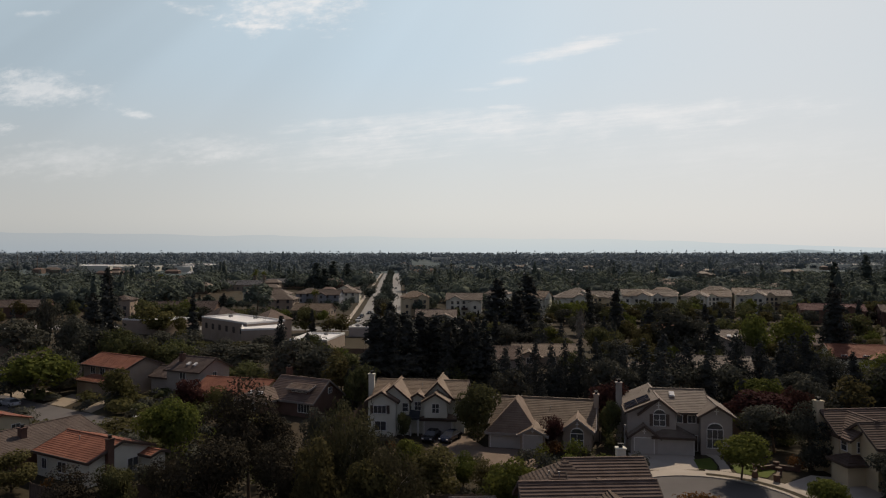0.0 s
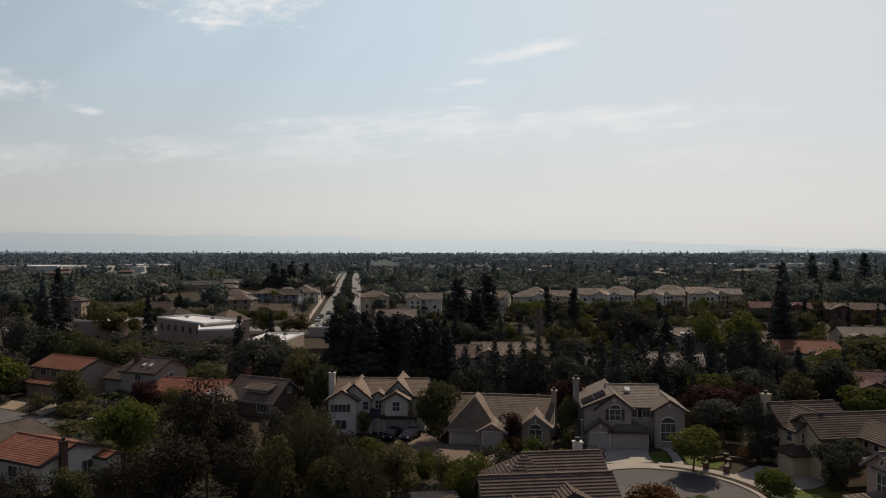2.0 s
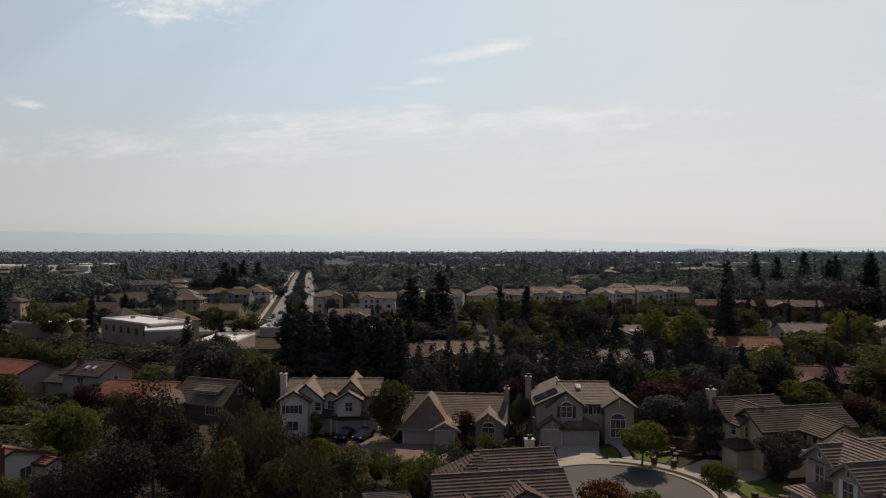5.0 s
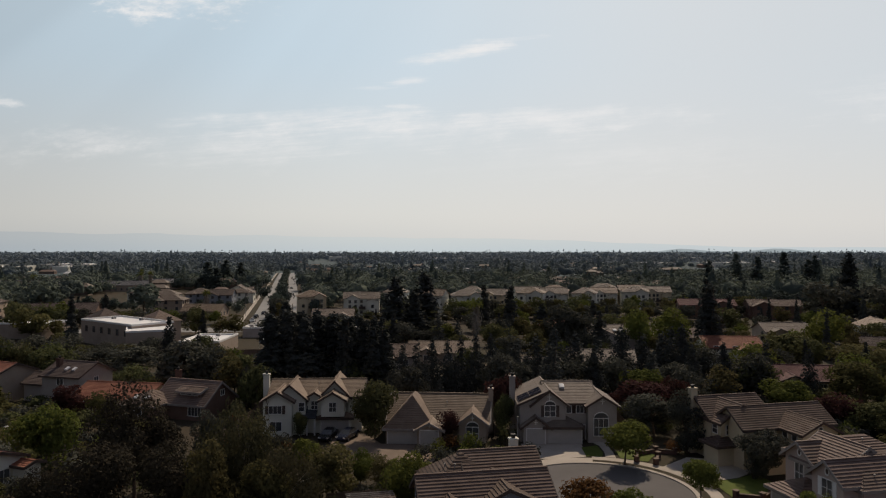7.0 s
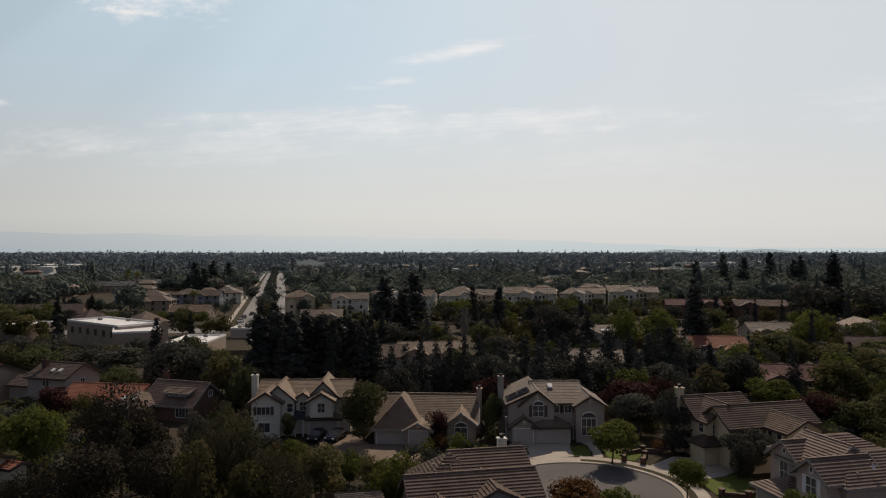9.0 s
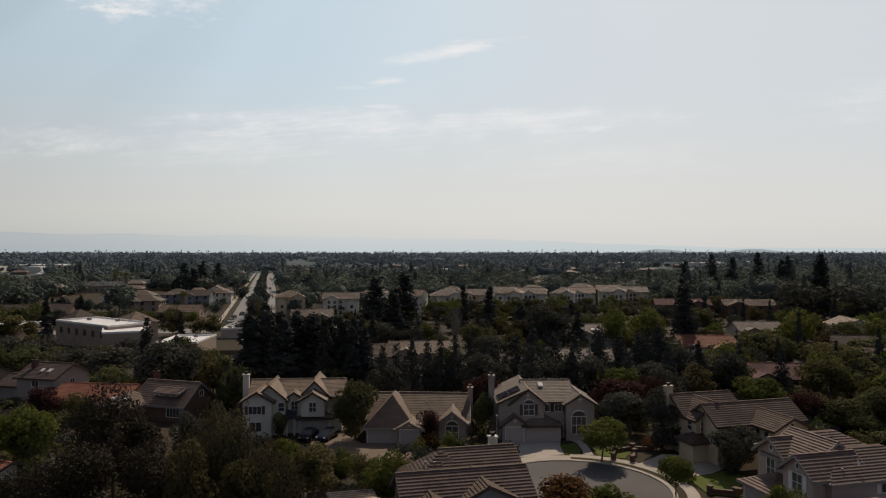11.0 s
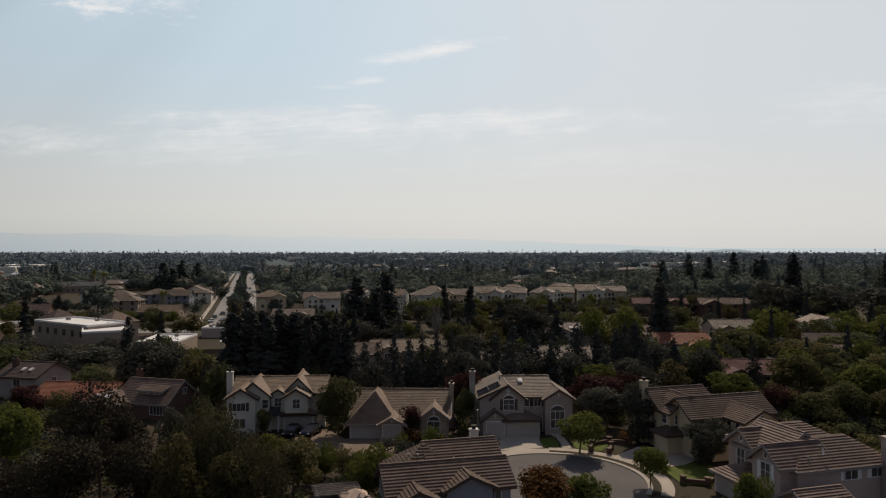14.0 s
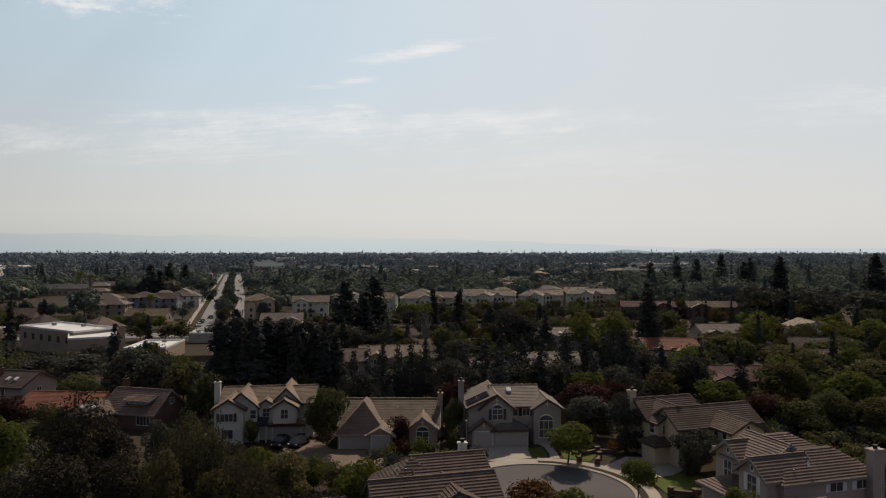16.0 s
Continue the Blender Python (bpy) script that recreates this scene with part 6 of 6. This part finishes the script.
skylight(25.3, 95.6, -9, 6.6, 5.3, 5.5 + 0.44 * 3.3 + 0.1, 23.7)
skylight(-29.6, 119.2, -28, 0.2, -1.6, 2.8 + 0.5 * 1.4 + 0.1, 26.5, 1.0, 0.7)
skylight(-29.6, 119.2, -28, -1.8, -1.6, 2.8 + 0.5 * 1.4 + 0.1, 26.5, 0.6, 0.9)
skylight(-52.5, 133.5, -25, 4.6, 1.6, 5.2 + 0.48 * 1.6 + 0.1, 25.6, 0.6, 0.9)
skylight(-52.5, 133.5, -25, 6.2, 1.6, 5.2 + 0.48 * 1.6 + 0.1, 25.6, 0.6, 0.9)
skylight(75, 182, -12, -1.0, -3.2, 5.0 + 0.42 * 1.8 + 0.1, 22.8, 1.0, 1.0)
skylight(75, 182, -12, 0.6, -3.2, 5.0 + 0.42 * 1.8 + 0.1, 22.8, 1.0, 1.0)


def roof_vent(hx, hy, yaw, x, y, z):
    px, py, pz = on_house(hx, hy, yaw, x, y, z)
    t = thing("roof_vent", "short metal vent pipe on a roof", "roof vent", pose(px, py, pz), "roof vents")
    bm = bmesh.new()
    tube(bm, [(0, 0, -0.2), (0, 0, 0.25)], [0.05, 0.05], 8)
    part("pipe", bm, METAL, t)
    part("cowl", boxes((-0.09, 0.09, -0.09, 0.09, 0.25, 0.30)), METAL, t)


for args in ((7.6, 60.2, 3, 4.2, 7.4, 5.9), (7.6, 60.2, 3, 3.4, 8.4, 5.7), (7.6, 60.2, 3, 6.8, 2.2, 5.8), (47, 59, 4, 6.0, 2.0, 6.2), (47, 59, 4, 3.4, 0.8, 5.5), (47, 59, 4, 8.5, 7.6, 6.9), (6.3, 98.6, -13, 2.2, 4.0, 4.2), (6.3, 98.6, -13, 8.6, 5.6, 4.6), (-10.7, 104.3, -6, 7.4, 5.2, 6.7), (-49.1, 85.4, -28, 4.2, 3.2, 4.5), (-64.5, 90, -28, 5.2, 3.0, 3.9), (-64.5, 90, -28, 8.2, 2.4, 3.7)):
    roof_vent(*args)


def satellite_dish(hx, hy, yaw, x, y, z):
    px, py, pz = on_house(hx, hy, yaw, x, y, z)
    t = thing("satellite_dish", "small white satellite dish on a tile roof", "satellite dish", pose(px, py, pz, 0, 0, 25))
    bm = bmesh.new()
    tube(bm, [(0, 0, -0.25), (0, 0, 0.35), (0, -0.08, 0.45)], [0.03, 0.03, 0.03], 6)
    part("mast", bm, METAL, t)
    bm = bmesh.new()
    rings = [[bm.verts.new((0.3 * r * math.cos(0.5236 * k), -0.12 - 0.10 * r * r + 0.05 * math.sin(0.5236 * k) * r, 0.5 + 0.3 * r * math.sin(0.5236 * k))) for k in range(12)] for r in (0.3, 0.7, 1.0)]
    bm.faces.new(rings[0])
    for p, q in zip(rings, rings[1:]):
        for k in range(12):
            bm.faces.new((p[k], p[(k + 1) % 12], q[(k + 1) % 12], q[k]))
    part("dish", bm, TRIM_WHITE, t, "shallow white dish")


satellite_dish(47, 59, 4, 5.2, 1.0, 5.7)


# street lamp, garden walls, fences, pergola
def street_lamp(x, y, h, yaw, label="slim grey street lamp with short arm"):
    t = thing("street_lamp", label, "street lamp", pose(x, y, 0, 0, 0, yaw), "street lamps")
    bm = bmesh.new()
    tube(bm, [(0, 0, 0), (0, 0, h * 0.5), (0, 0, h)], [0.10, 0.08, 0.06], 8)
    part("pole", bm, METAL, t)
    bm = bmesh.new()
    tube(bm, [(0, 0, h - 0.1), (0.6, 0, h + 0.15), (1.4, 0, h + 0.2)], [0.05, 0.045, 0.04], 6)
    part("arm", bm, METAL, t)
    part("lamp_head", boxes((1.2, 1.9, -0.14, 0.14, h + 0.12, h + 0.26)), METAL, t, "flat lamp head")


lamp_post = thing("lamp_post", "slim pale garden lamp post", "lamp post", pose(23.4, 89.8, 0))
bm = bmesh.new()
tube(bm, [(0, 0, 0), (0, 0, 2.5), (0, 0, 5.0)], [0.09, 0.07, 0.06], 8)
part("pole", bm, METAL, lamp_post)
part("lamp_head", boxes((-0.09, 0.09, -0.09, 0.09, 5.0, 5.2), (-0.12, 0.12, -0.12, 0.12, 5.2, 5.25)), METAL, lamp_post)
for y in (300, 345, 400, 470):
    street_lamp(-22.5 - 0.067 * (y - 245) - 12.5, y, 9, 0)
    street_lamp(-22.5 - 0.067 * (y - 245) + 12, y + 12, 9, 180)


def garden_wall(points, h=0.5):
    """A low brick wall with coping and posts at its corners."""
    t = thing("garden_wall", "low dark brick garden wall with worn coping and posts", "garden wall", Matrix(), "garden walls")
    for (x0, y0), (x1, y1) in zip(points, points[1:]):
        d = Vector((x1 - x0, y1 - y0))
        m = pose(x0, y0, 0, 0, 0, math.degrees(math.atan2(d.y, d.x)))
        w = part("wall", boxes((0, d.length, -0.12, 0.12, -0.2, h)), BRICK, t)
        w.matrix_basis = m
        c = part("coping", boxes((0, d.length, -0.17, 0.17, h, h + 0.08)), AGGREGATE, t, "worn coping")
        c.matrix_basis = m
    for x, y in points:
        p = part("post", boxes((-0.25, 0.25, -0.25, 0.25, -0.2, h + 0.35)), BRICK, t)
        p.matrix_basis = pose(x, y, 0, 0, 0, 20)
        part("cap", boxes((-0.32, 0.32, -0.32, 0.32, h + 0.35, h + 0.43)), AGGREGATE, p, "worn cap")


garden_wall([(37.7, 84.9), (39.0, 87.6), (42.0, 88.6), (44.2, 87.6)])
garden_wall([(39.6, 83.4), (41.2, 86.2)])
garden_wall([(43.0, 71.2), (45.4, 70.0), (47.2, 71.2), (49.4, 70.8)])
garden_wall([(46.6, 68.6), (48.6, 69.6)])


def board_panel(L, h):
    """One panel of boards set by turns before and behind their rails."""
    bm = bmesh.new()
    line = []
    for i in range(10):
        y = -0.02 if i % 2 else 0.02
        line += [(L * i / 10, y), (L * (i + 1) / 10, y)]
    line += [(x, y + 0.03) for x, y in line[::-1]]
    lo, hi = [bm.verts.new((x, y, 0.05)) for x, y in line], [bm.verts.new((x, y, h)) for x, y in line]
    for i in range(len(line)):
        j = (i + 1) % len(line)
        bm.faces.new((lo[i], lo[j], hi[j], hi[i]))
    n = len(line)
    for i in range(0, n // 2 - 1):
        bm.faces.new((hi[i], hi[i + 1], hi[n - 2 - i], hi[n - 1 - i]))
    return bm


def fence(points, h=1.8):
    t = thing("fence", "weathered dark wooden board fence", "fence", Matrix(), "fences")
    for (x0, y0), (x1, y1) in zip(points, points[1:]):
        d = Vector((x1 - x0, y1 - y0))
        n = max(1, round(d.length / 2.4))
        for k in range(n):
            m = pose(x0 + d.x * k / n, y0 + d.y * k / n, 0, 0, 0, math.degrees(math.atan2(d.y, d.x)))
            L = d.length / n
            p = part("fence_panel", board_panel(L, h), FENCE_WOOD, t)
            p.matrix_basis = m
            q = part("post", boxes((-0.06, 0.06, -0.06, 0.06, -0.2, h + 0.1)), FENCE_WOOD, t)
            q.matrix_basis = m


fence([(-14, 119.5), (6, 117.5), (24, 114.5), (42, 111.5), (58, 108)])
fence([(22.6, 100), (24.6, 112)])
fence([(4.5, 104), (6.5, 115)])
fence([(41.5, 95), (44, 108)])
fence([(-16, 101), (-13, 117)])
fence([(-1.5, 63), (-1.0, 74), (5.5, 74.5)])
fence([(62.5, 74), (66, 72), (70, 66)])
fence([(-45, 78), (-38, 74), (-30, 79)])
fence([(-36, 186), (-8, 184)])


def pergola(x, y, yaw):
    t = thing("pergola", "white slatted garden pergola", "pergola", pose(x, y, 0, 0, 0, yaw))
    for a in (-2.0, 2.0):
        for b in (-1.4, 1.4):
            part("post", boxes((a - 0.06, a + 0.06, b - 0.06, b + 0.06, 0, 2.3)), TRIM_GREY, t)
        part("beam", boxes((a - 0.05, a + 0.05, -1.8, 1.8, 2.3, 2.45)), TRIM_GREY, t)
    for k in range(7):
        part("slat", boxes((-2.4, 2.4, -1.6 + 0.53 * k - 0.03, -1.6 + 0.53 * k + 0.03, 2.45, 2.56)), TRIM_GREY, t)


pergola(3.4, 70.0, 4)


def canopy(label, x, y, w, h, top, cloth, yaw=0):
    t = thing("canopy_tent", label, "canopy tent", pose(x, y, 0, 0, 0, yaw))
    for a in (-w / 2, w / 2):
        for b in (-w / 2, w / 2):
            part("pole", boxes((a - 0.03, a + 0.03, b - 0.03, b + 0.03, 0, h)), METAL, t)
    bm = bmesh.new()
    c = [(-w / 2, -w / 2, h), (w / 2, -w / 2, h), (w / 2, w / 2, h), (-w / 2, w / 2, h)]
    for i in range(4):
        p, q = c[i], c[(i + 1) % 4]
        face(bm, p, q, (0, 0, top))
        face(bm, (p[0], p[1], h - 0.25), (q[0], q[1], h - 0.25), q, p)
    part("cloth", bm, cloth, t)


CLOTH = material("beige_cloth", (0.55, 0.42, 0.33), (0.62, 0.49, 0.40), 1.0, 0.95, 0, 10, 0.2, 0.1)
canopy("beige garden canopy with peaked cloth roof", 5.2, 68.6, 2.8, 2.1, 2.9, CLOTH, 10)
canopy("white canopy before the shop", -18.0, 194.0, 6.0, 3.0, 4.2, MEMBRANE)


# fan palms
def palm(x, y, h, skirt=True):
    t = thing("palm_tree", "tall fan palm with shaggy dry skirt", "tree", pose(x, y, 0), "palms")
    rng = np.random.default_rng(int(abs(x) * 10 + y))
    bm = bmesh.new()
    tube(bm, [(0, 0, -0.3), (0.05, 0, h * 0.5), (0, 0.1, h)], [0.42, 0.3, 0.26], 9)
    part("trunk", bm, BARK_PALE, t)
    n = 60
    a, e = rng.uniform(0, 6.283, n), rng.uniform(-0.5, 1.2, n)
    P = []
    for i in range(n):
        for k in range(7):
            r = 0.5 + 1.9 * k / 6
            P.append((math.cos(a[i]) * math.cos(e[i]) * r, math.sin(a[i]) * math.cos(e[i]) * r, h + math.sin(e[i]) * r - 0.25 * (k / 6) ** 2))
    P = np.array(P) + rng.normal(0, 0.08, (len(P), 3))
    v, f = cards(rng, P, P - (0, 0, h), 0.34, 0.8, 0.35)
    part("crown", fast_mesh("crown", v, f), LEAF_LIME, t, "green fan-shaped fronds")
    P = np.stack([rng.normal(0, 0.62, 700), rng.normal(0, 0.62, 700), rng.uniform(h * 0.30, h * 0.98, 700)], 1)
    v, f = cards(rng, P, np.stack([P[:, 0], P[:, 1], P[:, 2] * 0 + 0.1], 1), 0.5, 0.3, 0.3, 1.0)
    part("dry_skirt", fast_mesh("dry_skirt", v, f), BARK_PALE, t, "hanging dry brown fronds")


palm(38.5, 195, 12.0)
palm(-22.5, 158, 4.0)
palm(-27, 166, 3.6)
for x, y, h in ((-60, 330, 8), (-140, 520, 11), (-128, 500, 12), (-150, 560, 12), (-190, 470, 11)):
    palm(x, y, h)

# poles of the practice range
for k in range(11):
    t = thing("net_pole", "tall slim pole of a practice range net", "pole", pose(-760 + 26 * k, 1000 + 6 * k, 0), "net poles")
    bm = bmesh.new()
    tube(bm, [(0, 0, 0), (0, 0, 24)], [0.5, 0.35], 6)
    part("pole", bm, FENCE_WOOD, t)
